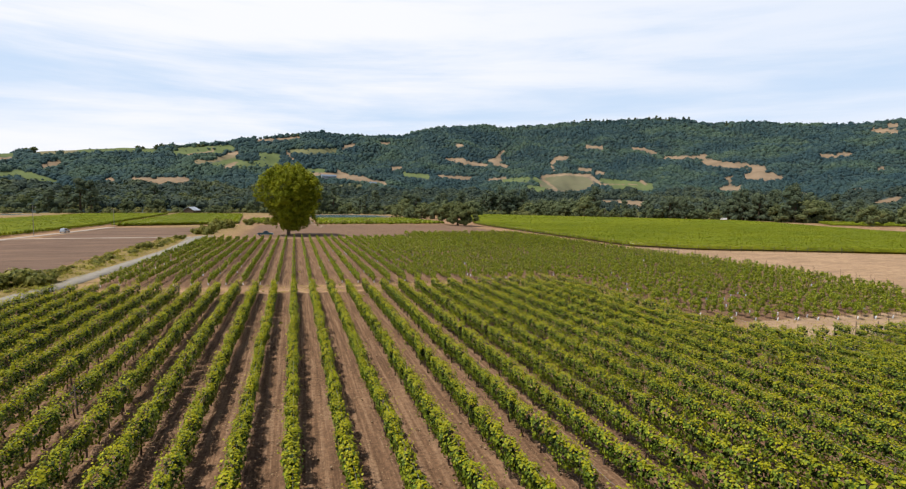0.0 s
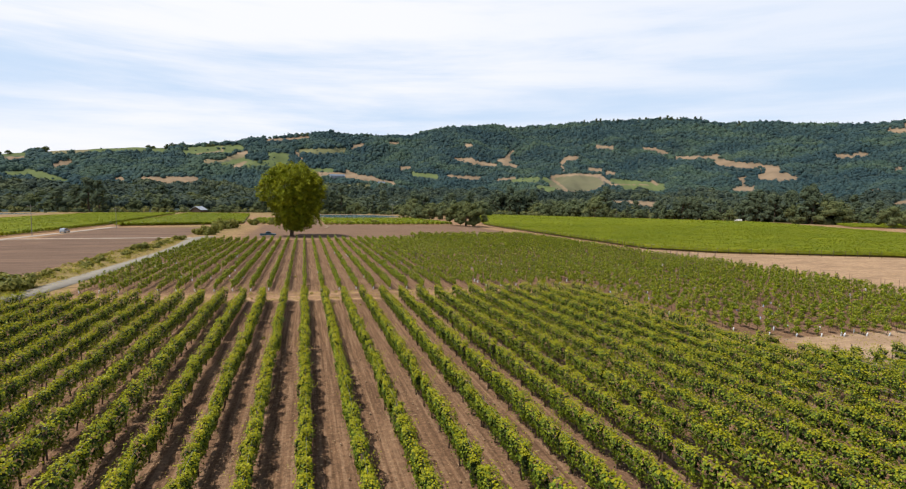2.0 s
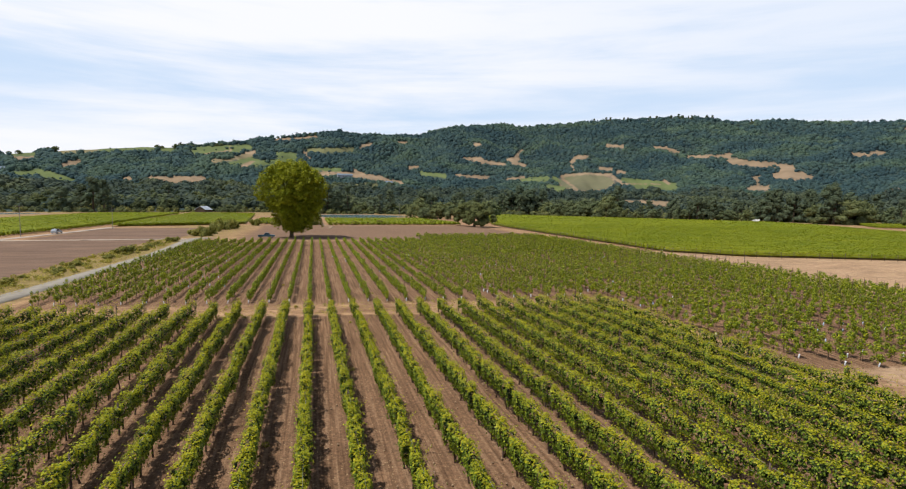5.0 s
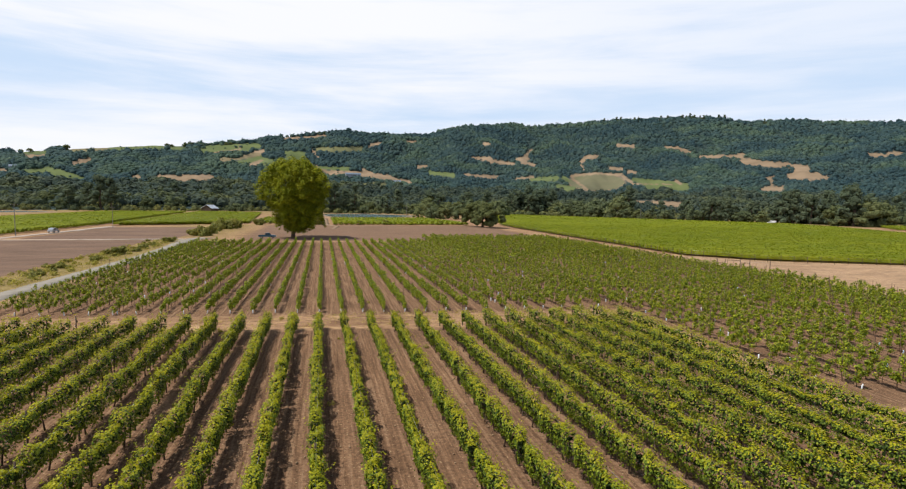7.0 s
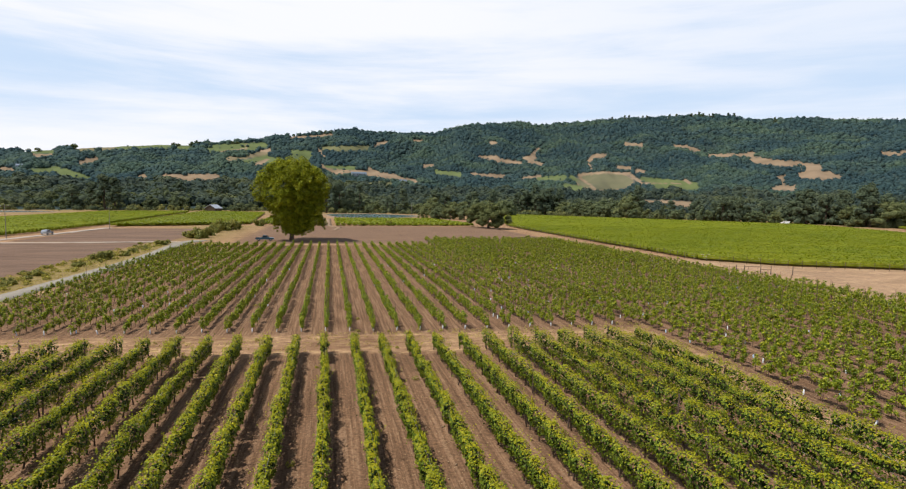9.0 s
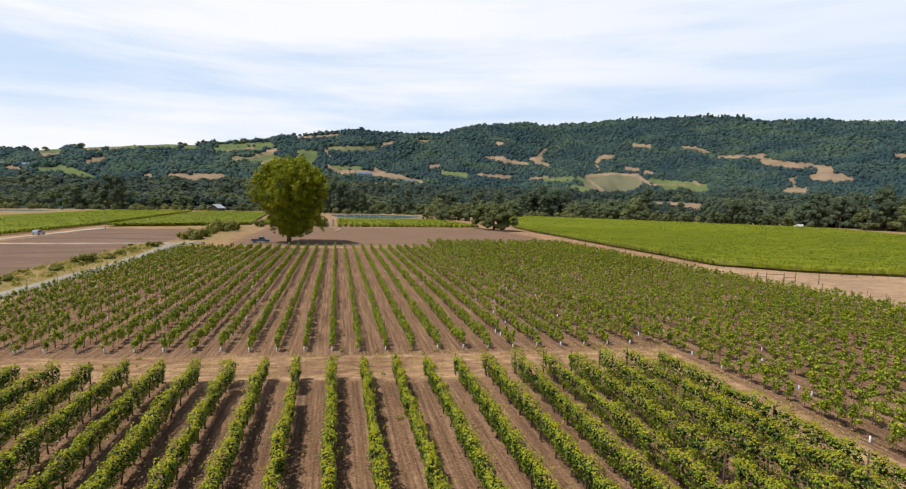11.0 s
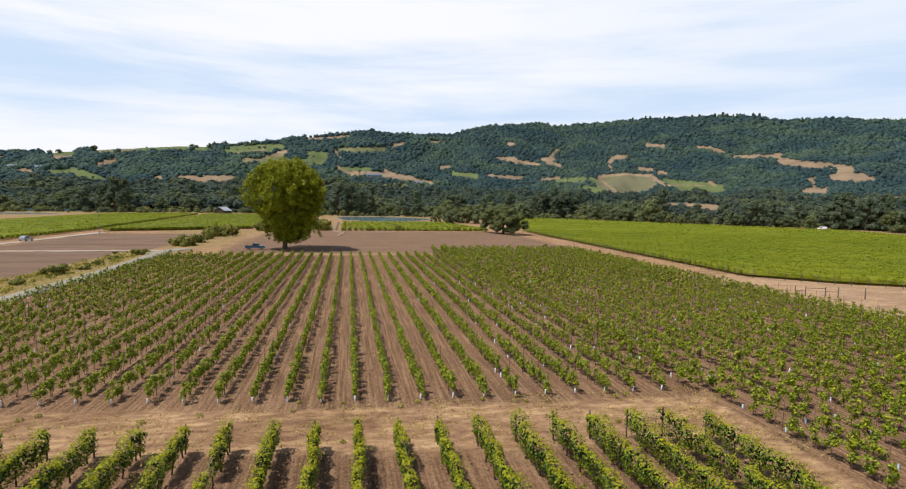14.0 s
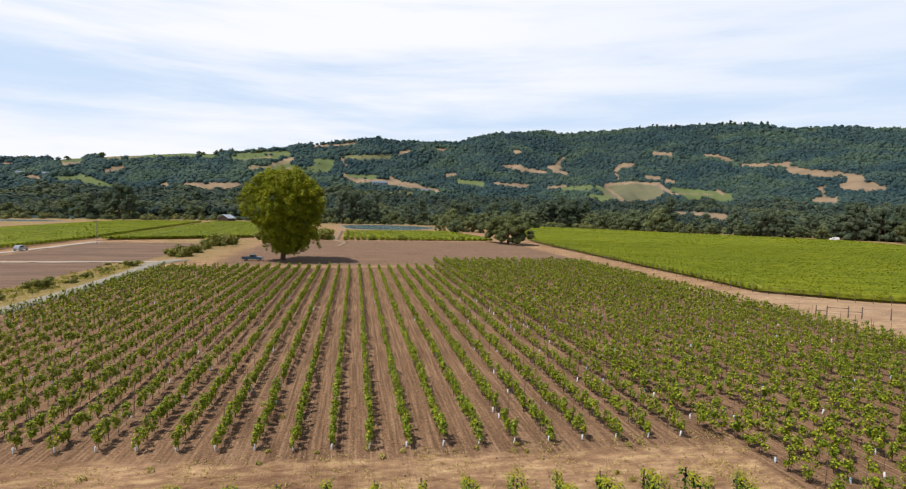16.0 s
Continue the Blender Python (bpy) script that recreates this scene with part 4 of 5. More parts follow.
def clearing(az, el):
    """How far inside a clearing each direction lies, in degrees (over 0: inside), and how green it is."""
    wob = 0.05 * np.sin(az * 5.1 + el * 9) * np.sin(el * 13 - az * 2.3) + 0.045 * np.sin(az * 11.3 - el * 17) + 0.03 * np.sin(az * 23 + el * 29)
    best, green = np.full(np.shape(az), -9.0), np.zeros(np.shape(az))
    knoll = np.hypot((az - 28.4) / 2.75, (el - 2.15) / 0.85)
    best, green = np.maximum(best, (1 - knoll) * 0.85), np.where(knoll < 1, 0.55, green)
    for a0, e0, a1, e1, h0, h1, g in CLEAR:
        dx, dy = a1 - a0, e1 - e0
        t = np.clip(((az - a0) * dx + (el - e0) * dy) / (dx * dx + dy * dy + 1e-9), 0, 1)
        h = h0 + (h1 - h0) * t
        inside = h - 0.05 * (h > 0.13) - np.hypot(az - a0 - t * dx, el - e0 - t * dy) + wob * np.minimum(1, h * 5)
        on = (inside > best) | ((inside > 0) & (h < 0.13))
        green = np.where(on, g, green)
        best = np.maximum(best, inside)
    return best, green


def build_hills():
    az = np.concatenate([np.arange(-60, -34, 0.8), np.arange(-34, 62, 0.16), np.arange(62, 80.1, 0.8)])
    r = R0 * (3600 / R0) ** np.linspace(0, 1, 190)
    A, R = np.meshgrid(az, r)
    A, R = A.ravel(), R.ravel()
    x, y = polar(A, R)
    z = hill_z(A, R)
    z = np.where(R <= R0 * 1.001, -2.0, z)
    w, h = len(az), len(r)
    idx = np.arange(w * h).reshape(h, w)
    f = np.stack([idx[:-1, :-1], idx[:-1, 1:], idx[1:, 1:], idx[1:, :-1]], -1).reshape(-1, 4)
    el = hill_el(A, R)[0]
    ins, green = clearing(A, el)
    low, green_low = clearing(A, el + 0.06)
    green, ins = np.where(ins > -0.03, green, green_low), np.maximum(ins, low)
    brush = np.clip(0.5 - (ins + 0.03) * 14, 0, 1)
    brush = np.maximum(brush, np.where(np.abs(green - 0.55) < 0.001, 0.3, 0))
    tagged(new("hillside", mesh_of("hillside", np.stack([x, y, z], 1), f[:, ::-1], [M_HILL], None, {"green": green, "brush": brush}, True)), "dry grass and vineyard slopes of low hills", "hill", "", "structure")


build_hills()


def ico(level):
    bm = bmesh.new()
    bmesh.ops.create_icosphere(bm, subdivisions=level, radius=1.0)
    v = np.array([p.co[:] for p in bm.verts])
    f = np.array([[p.index for p in q.verts] for q in bm.faces])
    bm.free()
    return v, f


def leafy_mounds(name, label, category, rng, c, rad, material, k=26):
    """Trees seen from afar: rounded masses with leafy outsides."""
    bv, bf = ico(1)
    bf = bf[bv[bf].mean(1)[:, 2] > -0.35]
    m = len(c)
    core = c[:, None, :] + bv[None] * rng.uniform(0.68, 1.0, (m, len(bv), 1)) * rad[:, None, None] * np.array([1, 1, 0.85])
    d = unit(rng.normal(size=(m * k, 3)))
    d[:, 2] = np.abs(d[:, 2]) * 1.1 - 0.2
    p = np.repeat(c, k, 0) + d * np.repeat(rad, k)[:, None] * rng.uniform(0.8, 1.05, (m * k, 1))
    lv, lf = leaves(rng, p, unit(d + np.array([0, 0, 0.25]) + rng.normal(0, 0.16, d.shape)), np.repeat(rad, k) * rng.uniform(0.35, 0.7, m * k), 0.46)
    tri = (bf[None] + (np.arange(m) * len(bv))[:, None, None]).reshape(-1, 3) + len(lv)
    me = mesh_of(name, np.concatenate([lv, core.reshape(-1, 3)]), [lf, tri], [material])
    me.polygons.foreach_set("use_smooth", np.arange(len(me.polygons)) >= len(lf))
    tagged(new(name, me), label, category, "", "stuff")


def build_woods():
    rng = np.random.default_rng(77)
    n = 118000
    az = rng.uniform(-36, 62, n)
    rr = ridge(az)[1]
    r = (R0 + 30) * ((rr * 1.02) / (R0 + 30)) ** rng.uniform(0, 1, n)
    el, u = hill_el(az, r)
    tall = np.degrees(0.0042)
    ins = np.maximum(clearing(az, el + 0.2 * tall)[0], clearing(az, el + 0.75 * tall)[0])
    near = r < 840
    keep = (ins < -0.03 - 0.05 * rng.uniform(0, 1, n)) & (~near | (rng.uniform(0, 1, n) < 0.42))
    keep &= ~((u > 0.97) & (az > -21.5) & (az < -13))
    keep |= (ins > 0.1) & (rng.uniform(0, 1, n) < 0.012) & (az < 24)
    keep |= ((np.hypot((az + 4.9) / 1.1, (el - 4.2) / 0.3) < 1) | (np.hypot((az + 8.9) / 1.0, (el - 4.05) / 0.22) < 1)) & (rng.uniform(0, 1, n) < 0.8)
    keep |= (np.hypot((az - 45.3) / 0.55, (el - 3.2) / 0.3) < 1) & (rng.uniform(0, 1, n) < 0.8)
    az, r = az[keep], r[keep]
    x, y = polar(az, r)
    z = hill_z(az, r)
    rad = r * 0.003 * (0.45 + 1.5 * rng.uniform(0, 1, len(r)) ** 2.4) * np.interp(az, [-12, 8, 22], [1.12, 1.0, 0.85])
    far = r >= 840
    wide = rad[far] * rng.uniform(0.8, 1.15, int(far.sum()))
    leafy_mounds("woods", "dense dark green oak woods on the hills, tinted blue for haze", "woods", rng, np.stack([x[far], y[far], z[far] + wide * 0.42], 1), wide, M_HAZY_WOODS, 6)
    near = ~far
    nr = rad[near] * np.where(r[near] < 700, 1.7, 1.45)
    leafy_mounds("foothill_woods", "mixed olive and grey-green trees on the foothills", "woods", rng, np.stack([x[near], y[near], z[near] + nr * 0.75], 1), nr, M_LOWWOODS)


build_woods()


def valley_scrub():
    """Low brush and small oaks between the fields and the hills."""
    rng = np.random.default_rng(79)
    n = 2000
    az = rng.uniform(-36, 63, n)
    r = rng.uniform(505, 660, n) + np.where(az < -3, 50, 0)
    x, y = polar(az, r)
    z = np.maximum(np.where(r > R0, hill_z(az, r), 0), 0)
    rad = rng.uniform(1.2, 4.2, n)
    leafy_mounds("brush", "grey-green and olive brush at the foot of the hills", "brush", rng, np.stack([x, y, z + rad * 0.5], 1), rad, M_BRUSH)


valley_scrub()

# ---- trees ----
def crown_cloud(rng, blobs, count, size, flat=0.8):
    """Leaf clumps on the outsides of several blobs (x, y, z, r)."""
    b = np.array(blobs, float)
    w = rng.choice(len(b), count, p=b[:, 3] ** 2 / (b[:, 3] ** 2).sum())
    d = unit(rng.normal(size=(count, 3)))
    d[:, 2] = np.where(d[:, 2] < -0.5, -d[:, 2], d[:, 2])
    rad = b[w, 3] * np.sqrt(rng.uniform(0.6, 1.12, count))
    c = b[w, :3] + d * rad[:, None] * np.array([1, 1, flat])
    n = unit(d + np.array([0, 0, 0.35]) + rng.normal(0, 0.28, (count, 3)))
    return leaves(rng, c, n, size * rng.uniform(0.6, 1.4, count), 0.46)


def crown_mesh(rng, blobs, count, size, material, core=0.74, level=1, hang=0.8):
    """A crown: inner leaf masses, and many small leaf clumps round them."""
    v, f = crown_cloud(rng, blobs, count, size, hang)
    bv, bf = ico(level)
    b = np.array(blobs, float)
    puff = (b[:, None, :3] + bv[None] * np.array([1, 1, 0.8]) * (b[:, 3] * core)[:, None, None] * rng.uniform(0.7, 1.12, (len(b), len(bv), 1))).reshape(-1, 3)
    tris = (bf[None] + (np.arange(len(b)) * len(bv))[:, None, None]).reshape(-1, 3)
    puff, tris = puff[tris].reshape(-1, 3), np.arange(tris.size).reshape(-1, 3) + len(v)
    return mesh_of("crown", np.concatenate([v, puff]), [f, tris], [material])


def limbs(rng, height, radius, tips, start=0.25):
    """A tapered trunk and limbs that reach for the tips."""
    segs0, segs1, ra, rb = [], [], [], []
    p = np.array([0, 0, -0.3])
    for k in range(4):
        q = p + np.array([rng.normal(0, radius * 0.25), rng.normal(0, radius * 0.25), height * 0.18])
        segs0.append(p), segs1.append(q), ra.append(radius * (1.25 - 0.22 * k) if k else radius * 1.5), rb.append(radius * (1.03 - 0.22 * k))
        p = q
    for t in tips:
        z = rng.uniform(start, 0.6) * height
        a = np.array([0, 0, z])
        mid = a + (t - a) * 0.5 + np.array([0, 0, 0.08 * height])
        segs0 += [a, mid]
        segs1 += [mid, np.array(t, float)]
        ra += [radius * 0.36, radius * 0.2]
        rb += [radius * 0.2, radius * 0.06]
    return sticks(np.array(segs0), np.array(segs1), np.array(ra), np.array(rb), 6)


def tree_thing(name, label, category, place, trunk, crown, scale=1.0, turn=0.0, group=""):
    thing = tagged(new(name), label, category, group)
    thing.matrix_basis = pose(*place, 0, 0, turn) @ Matrix.Scale(scale, 4)
    child("trunk", trunk, thing)
    child("crown", crown, thing)
    return thing


def build_walnut():
    rng = np.random.default_rng(5)
    blobs = []

    def envelope(h, a):
        base = np.interp(h, [0, 0.08, 0.2, 0.4, 0.6, 0.78, 0.92, 1], [2.6, 4.0, 6.5, 9.9, 12.2, 11.4, 8.4, 4.8])
        return base * (1 + 0.09 * math.sin(3 * a + 4 * h + 1) + 0.1 * math.sin(5 * a - 3 * h) + 0.06 * math.sin(9 * a + 2 * h))

    for k in range(760):
        h, a = rng.uniform(0.0, 1.0) ** 0.85, rng.uniform(0, 2 * np.pi)
        inner = k < 160
        q = envelope(h, a) * (np.sqrt(rng.uniform(0.1, 1)) * 0.8 if inner else rng.uniform(0.74, 1.0))
        blobs.append((q * np.cos(a) + 1.0 + 0.6 * (0.5 - h), q * np.sin(a), 2.9 + h * 23.6 - 1.5 * (q / 12) ** 2, rng.uniform(1.5, 2.5) if inner else rng.uniform(0.55, 1.35)))
    # drooping sprays under the crown
    for k in range(46):
        a, q = rng.uniform(0, 2 * np.pi), rng.uniform(3.0, 8.6)
        z = rng.uniform(3.2, 6.0) + 0.3 * q
        for j in range(3):
            blobs.append((q * np.cos(a) + 1.6, q * np.sin(a), z - 1.1 * j, 0.9 - 0.2 * j))
    for j in range(7):
        blobs.append((9.4 + 0.25 * j, -2.0, 8.4 - 0.75 * j, 1.1 - 0.09 * j))
    tips = [np.array(b[:3]) for b in blobs[:30]]
    trunk = mesh_of("trunk", *limbs(rng, 20, 0.6, tips, 0.25), [M_BARK], None, None, True)
    tree_thing("tree", "tall broad walnut tree with yellow-green leaves", "tree", (-20.6, 206.0, 0), trunk, crown_mesh(rng, blobs, 120000, 0.3, M_BIGTREE, 0.62, 1, 1.25), 0.955)


build_walnut()


def tree_kind(seed, height, width, material, tall=False, count=1100, size=0.56):
    rng = np.random.default_rng(seed)
    blobs = []
    for k in range(30):
        h = rng.uniform(0, 1)
        env = width / 2 * (np.interp(h, [0, 0.3, 0.7, 1], [0.6, 1, 0.9, 0.35]) if not tall else np.interp(h, [0, 0.3, 1], [0.8, 1, 0.3]))
        a, q = rng.uniform(0, 2 * np.pi), np.sqrt(rng.uniform(0.05, 1)) * env * 0.8
        blobs.append((q * np.cos(a), q * np.sin(a), height * (0.05 + 0.8 * h), rng.uniform(0.1, 0.18) * width + 0.03 * height))
    trunk = mesh_of("trunk", *limbs(rng, height * 0.8, height * 0.025, [np.array(q[:3]) for q in blobs[:7]]), [M_BARK], None, None, True)
    return trunk, crown_mesh(rng, blobs, count, size, material)


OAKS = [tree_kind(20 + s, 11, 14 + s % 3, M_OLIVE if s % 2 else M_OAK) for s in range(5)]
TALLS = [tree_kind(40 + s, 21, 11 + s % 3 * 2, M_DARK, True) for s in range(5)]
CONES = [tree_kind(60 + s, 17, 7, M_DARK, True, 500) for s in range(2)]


def field_oak():
    rng = np.random.default_rng(93)
    blobs = []
    for k in range(120):
        a, h = rng.uniform(0, 2 * np.pi), rng.uniform(0, 1)
        q = np.sqrt(rng.uniform(0.1, 1)) * np.interp(h, [0, 0.25, 0.6, 1], [11.0, 12.2, 11.2, 6.4])
        blobs.append((q * np.cos(a), q * np.sin(a), 1.9 + 10.4 * h, rng.uniform(1.3, 2.3)))
    trunk = mesh_of("trunk", *limbs(rng, 12, 0.5, [np.array(b[:3]) for b in blobs[:16]], 0.15), [M_BARK], None, None, True)
    return trunk, crown_mesh(rng, blobs, 26000, 0.36, M_FIELDOAK, 0.86, 2)


oak_tr, oak_cr = field_oak()
tree_thing("oak_tree", "round-crowned grey-green oak at the field's edge", "tree", (73, 296, float(lie(73, 296))), oak_tr, oak_cr)


for k, (x, y, m) in enumerate([(66, 401, 0.8), (77, 406, 1.0), (86, 401, 1.1), (97, 412, 0.9), (108, 420, 1.15), (119, 428, 1.0), (57, 408, 0.6), (70, 418, 0.9)]):
    tr, cr = OAKS[k % 5]
    tree_thing("tree", "dark grey-green oak in a valley tree belt", "tree", (x, y, -0.2), tr, cr, m, k * 61, "valley trees")


def tree_belt():
    rng = np.random.default_rng(8)
    labels = {"oak": "dark grey-green oak in a valley tree belt", "tall": "tall dark evergreen tree in a valley tree belt", "cone": "dark pointed conifer in a valley tree belt"}

    def stand(kind, a, r, size):
        x, y = polar(a, r)
        z = float(hill_z(np.array([a]), np.array([r]))[0]) if r > R0 else 0.0
        tr, cr = (OAKS if kind == "oak" else CONES if kind == "cone" else TALLS)[rng.integers(2 if kind == "cone" else 5)]
        tree_thing("tree", labels[kind], "tree", (float(x), float(y), max(z, 0) - 0.3), tr, cr, size, rng.uniform(0, 360), "valley trees")

    # groups along the valley: azimuths, ranges, trees a degree, share of tall trees, sizes
    for a0, a1, r0, r1, per, share, s0, s1 in ((-36, -24, 590, 690, 1.5, 0.1, 0.7, 1.2), (-24, -9, 590, 690, 1.8, 0.12, 0.8, 1.3), (-9, 0, 560, 640, 1.3, 0.3, 0.8, 1.3), (0, 10, 520, 590, 1.6, 0.25, 0.7, 1.25), (9.5, 19, 430, 540, 2.2, 0.15, 0.8, 1.5),
                                               (19, 24.5, 560, 600, 2.4, 0.7, 1.1, 1.55), (24, 32, 520, 600, 2.0, 0.2, 1.0, 1.8), (31, 36.5, 485, 510, 1.8, 0.1, 0.5, 0.95), (36.5, 44, 480, 515, 2.6, 0.7, 0.75, 1.0), (44, 49.6, 475, 500, 2.2, 0.6, 0.8, 1.15), (49, 53, 455, 490, 2.4, 0.15, 1.2, 1.8), (53, 64, 520, 620, 1.8, 0.15, 0.8, 1.4)):
        for k in range(int((a1 - a0) * per)):
            a = a0 + (k + rng.uniform(0.1, 0.9)) / per
            stand("tall" if rng.uniform() < share else "oak", a, rng.uniform(r0, r1), rng.uniform(s0, s1))
    # trees that stand out by their height
    for kind, a, r, size in (("tall", -19.2, 585, 1.6), ("tall", -20.0, 590, 1.7), ("tall", -22.3, 600, 1.2), ("tall", -20.9, 600, 1.3), ("tall", -0.4, 525, 1.6), ("tall", 0.9, 530, 1.55), ("tall", 2.0, 535, 1.25), ("cone", 3.0, 530, 1.9), ("cone", 6.4, 525, 1.35), ("tall", 7.5, 530, 1.3),
                             ("oak", 10.6, 470, 1.5), ("tall", 20.3, 570, 1.6), ("tall", 21.4, 575, 1.7), ("tall", 22.4, 570, 1.45), ("oak", 30.6, 520, 1.9), ("tall", 39.3, 490, 1.25), ("tall", 45.4, 485, 1.32), ("tall", 46.0, 488, 1.4), ("tall", 47.4, 485, 1.3), ("tall", 48.6, 485, 1.35),
                             ("oak", 56.3, 420, 1.3), ("oak", 58.8, 440, 1.35)):
        stand(kind, a, r, size)


tree_belt()


def crest_trees():
    """Conifers and round oaks that break the skyline."""
    rng = np.random.default_rng(12)
    conifers = [(30.2, 8, 1.6, "tall"), (30.6, 8, 1.5, "tall"), (31.9, 8, 1.5, "tall"), (32.3, 8, 1.5, "tall"), (27.2, 8, 1.2, "cone"), (29.0, 8, 1.5, "tall"), (34.4, 8, 1.4, "tall"), (35.0, 8, 1.4, "tall"), (36.3, 8, 1.5, "tall"), (36.7, 8, 1.5, "cone"), (37.0, 8, 1.6, "tall"), (37.4, 8, 1.4, "tall"), (37.9, 8, 1.5, "cone"), (38.2, 8, 1.3, "tall"), (39.5, 8, 1.4, "tall"), (40.0, 8, 1.5, "tall"), (43.3, 8, 1.3, "tall")]
    oaks = [(-12.9, 1, 1.2), (-12.4, 1, 1.5), (-11.9, 1, 1.1), (-11.5, 3, 1.0), (-14.4, 2, 1.0), (-14.0, 3, 0.9), (-9.3, 1, 0.8), (-8.9, 2, 0.8), (-16.9, 4, 0.6), (-16.5, 4, 0.5), (-24.6, 1, 0.9), (-25.2, 1, 0.8), (-23.1, 1, 0.9), (-22.6, 1, 1.2), (-22.1, 1, 1.3), (-27.3, 1, 1.3), (-29.2, 1, 1.1), (-0.9, 1, 1.0), (-0.4, 1, 1.1), (0.1, 1, 1.0)]
    oaks += [(a + 0.12, 5, size * 0.85) for a, lift, size, kind in conifers[::2]]
    for a, lift, size, kind in conifers + [(*q, "oak") for q in oaks]:
        r = float(ridge(a)[1]) * 0.985
        x, y = polar(a, r)
        z = float(hill_z(np.array([a]), np.array([r]))[0])
        tr, cr = (OAKS if kind == "oak" else CONES if kind == "cone" else TALLS)[rng.integers(2 if kind == "cone" else 5)]
        tree_thing("tree", "round oak on the crest of a hill" if kind == "oak" else "dark conifer on the crest of a wooded hill", "tree", (float(x), float(y), z - lift), tr, cr, size, rng.uniform(0, 360), "crest trees")


crest_trees()


def shrub_kind(seed, w, h):
    rng = np.random.default_rng(seed)
    blobs = [(rng.normal(0, w * 0.25), rng.normal(0, w * 0.25), h * rng.uniform(0.0, 0.5), h * rng.uniform(0.28, 0.44)) for _ in range(14)]
    stem = mesh_of("stem", *limbs(rng, h * 0.6, 0.05, [np.array(b[:3]) for b in blobs]), [M_BARK])
    return stem, crown_mesh(rng, blobs, 800, 0.3, M_SHRUB, 0.78)


SHRUBS = [shrub_kind(110 + s, 3.2, 2.0) for s in range(4)]
for k, (x, y, s) in enumerate([(-56.6, 88.5, 1.75), (-54.6, 91.5, 1.45), (-57, 105, 0.8), (-56, 118, 0.9), (-56.5, 128, 0.95), (-55, 140, 0.9), (-55.5, 153, 1.5), (-54, 160, 0.8), (-54.5, 168, 1.0), (-56, 178, 0.8), (-54.2, 189, 1.25), (-52, 217, 1.5), (-49.7, 215, 1.4), (-49.8, 228, 1.2), (-51.5, 246, 1.3), (-51, 260, 2.0), (-49, 265, 1.9), (-42, 296, 1.6), (-14, 305, 2.2), (-31, 303, 1.6), (-22, 304, 1.3), (8, 306, 1.0), (22, 307, 1.1), (36, 308, 0.9), (52, 309, 1.0)] + [(-57.4 + 3.4 * math.sin(q * 5.3), 98 + q * 4.4 + 1.5 * math.sin(q * 3.1), 0.42 + 0.14 * math.sin(q * 2.2)) for q in range(23)]):
    stem, crown = SHRUBS[k % 4]
    th = tagged(new("shrub"), "low olive-green shrub on a dry grass verge", "shrub", "verge shrubs")
    th.matrix_basis = pose(x, y, 0, 0, 0, k * 77) @ Matrix.Diagonal((s * 0.72, s * 0.72, s * 0.72, 1) if 95 < y < 212 else (s, s, s * (1.5 if y > 212 else 1.0), 1))
    child("stem", stem, th)
    child("crown", crown, th)

# ---- buildings, vehicles, fences ----
M_BARN = plain("weathered_boards", (0.09, 0.06, 0.045), 0.9, 0, 0.35, 1.5, 0.01)
M_TIN = plain("pale_tin_roof", (0.5, 0.52, 0.55), 0.45, 0.6, 0.15, 0.6)
M_WALL = plain("pale_house_wall", (0.3, 0.31, 0.33), 0.85, 0, 0.1, 0.5)
M_ROOF = plain("slate_blue_roof", (0.1, 0.135, 0.18), 0.7, 0, 0.2, 0.5)
M_GREYPOLE = plain("silvered_wood", (0.22, 0.2, 0.18), 0.9, 0, 0.2, 3.0)
M_GLASS = plain("dark_glass", (0.03, 0.04, 0.05), 0.08, 0, 0.1)
M_PAINT = plain("teal_blue_car_paint", (0.028, 0.095, 0.14), 0.3, 0.2, 0.08)
M_SILVER = plain("silver_car_paint", (0.4, 0.43, 0.46), 0.35, 0.4, 0.08)
M_VAN = plain("white_van_paint", (0.78, 0.78, 0.78), 0.35, 0, 0.05)
M_TYRE = plain("black_tyre", (0.02, 0.02, 0.02), 0.9, 0, 0.2)
M_RIM = plain("steel_rim", (0.4, 0.4, 0.42), 0.35, 0.8, 0.1)
M_LAMP_RED, M_LAMP = plain("red_lamp_glass", (0.35, 0.02, 0.02), 0.3), plain("clear_lamp_glass", (0.7, 0.7, 0.68), 0.2)


def box(bm, x0, x1, y0, y1, z0, z1):
    made = bmesh.ops.create_cube(bm, size=1.0)["verts"]
    for v in made:
        v.co = Vector(((x0 + x1) / 2 + v.co.x * (x1 - x0), (y0 + y1) / 2 + v.co.y * (y1 - y0), (z0 + z1) / 2 + v.co.z * (z1 - z0)))
    return made


def boxes(*spans):
    bm = bmesh.new()
    for b in spans:
        box(bm, *b)
    return bm


def soft(bm, w):
    bmesh.ops.bevel(bm, geom=bm.edges[:], offset=w, segments=2, affect="EDGES")
    return bm


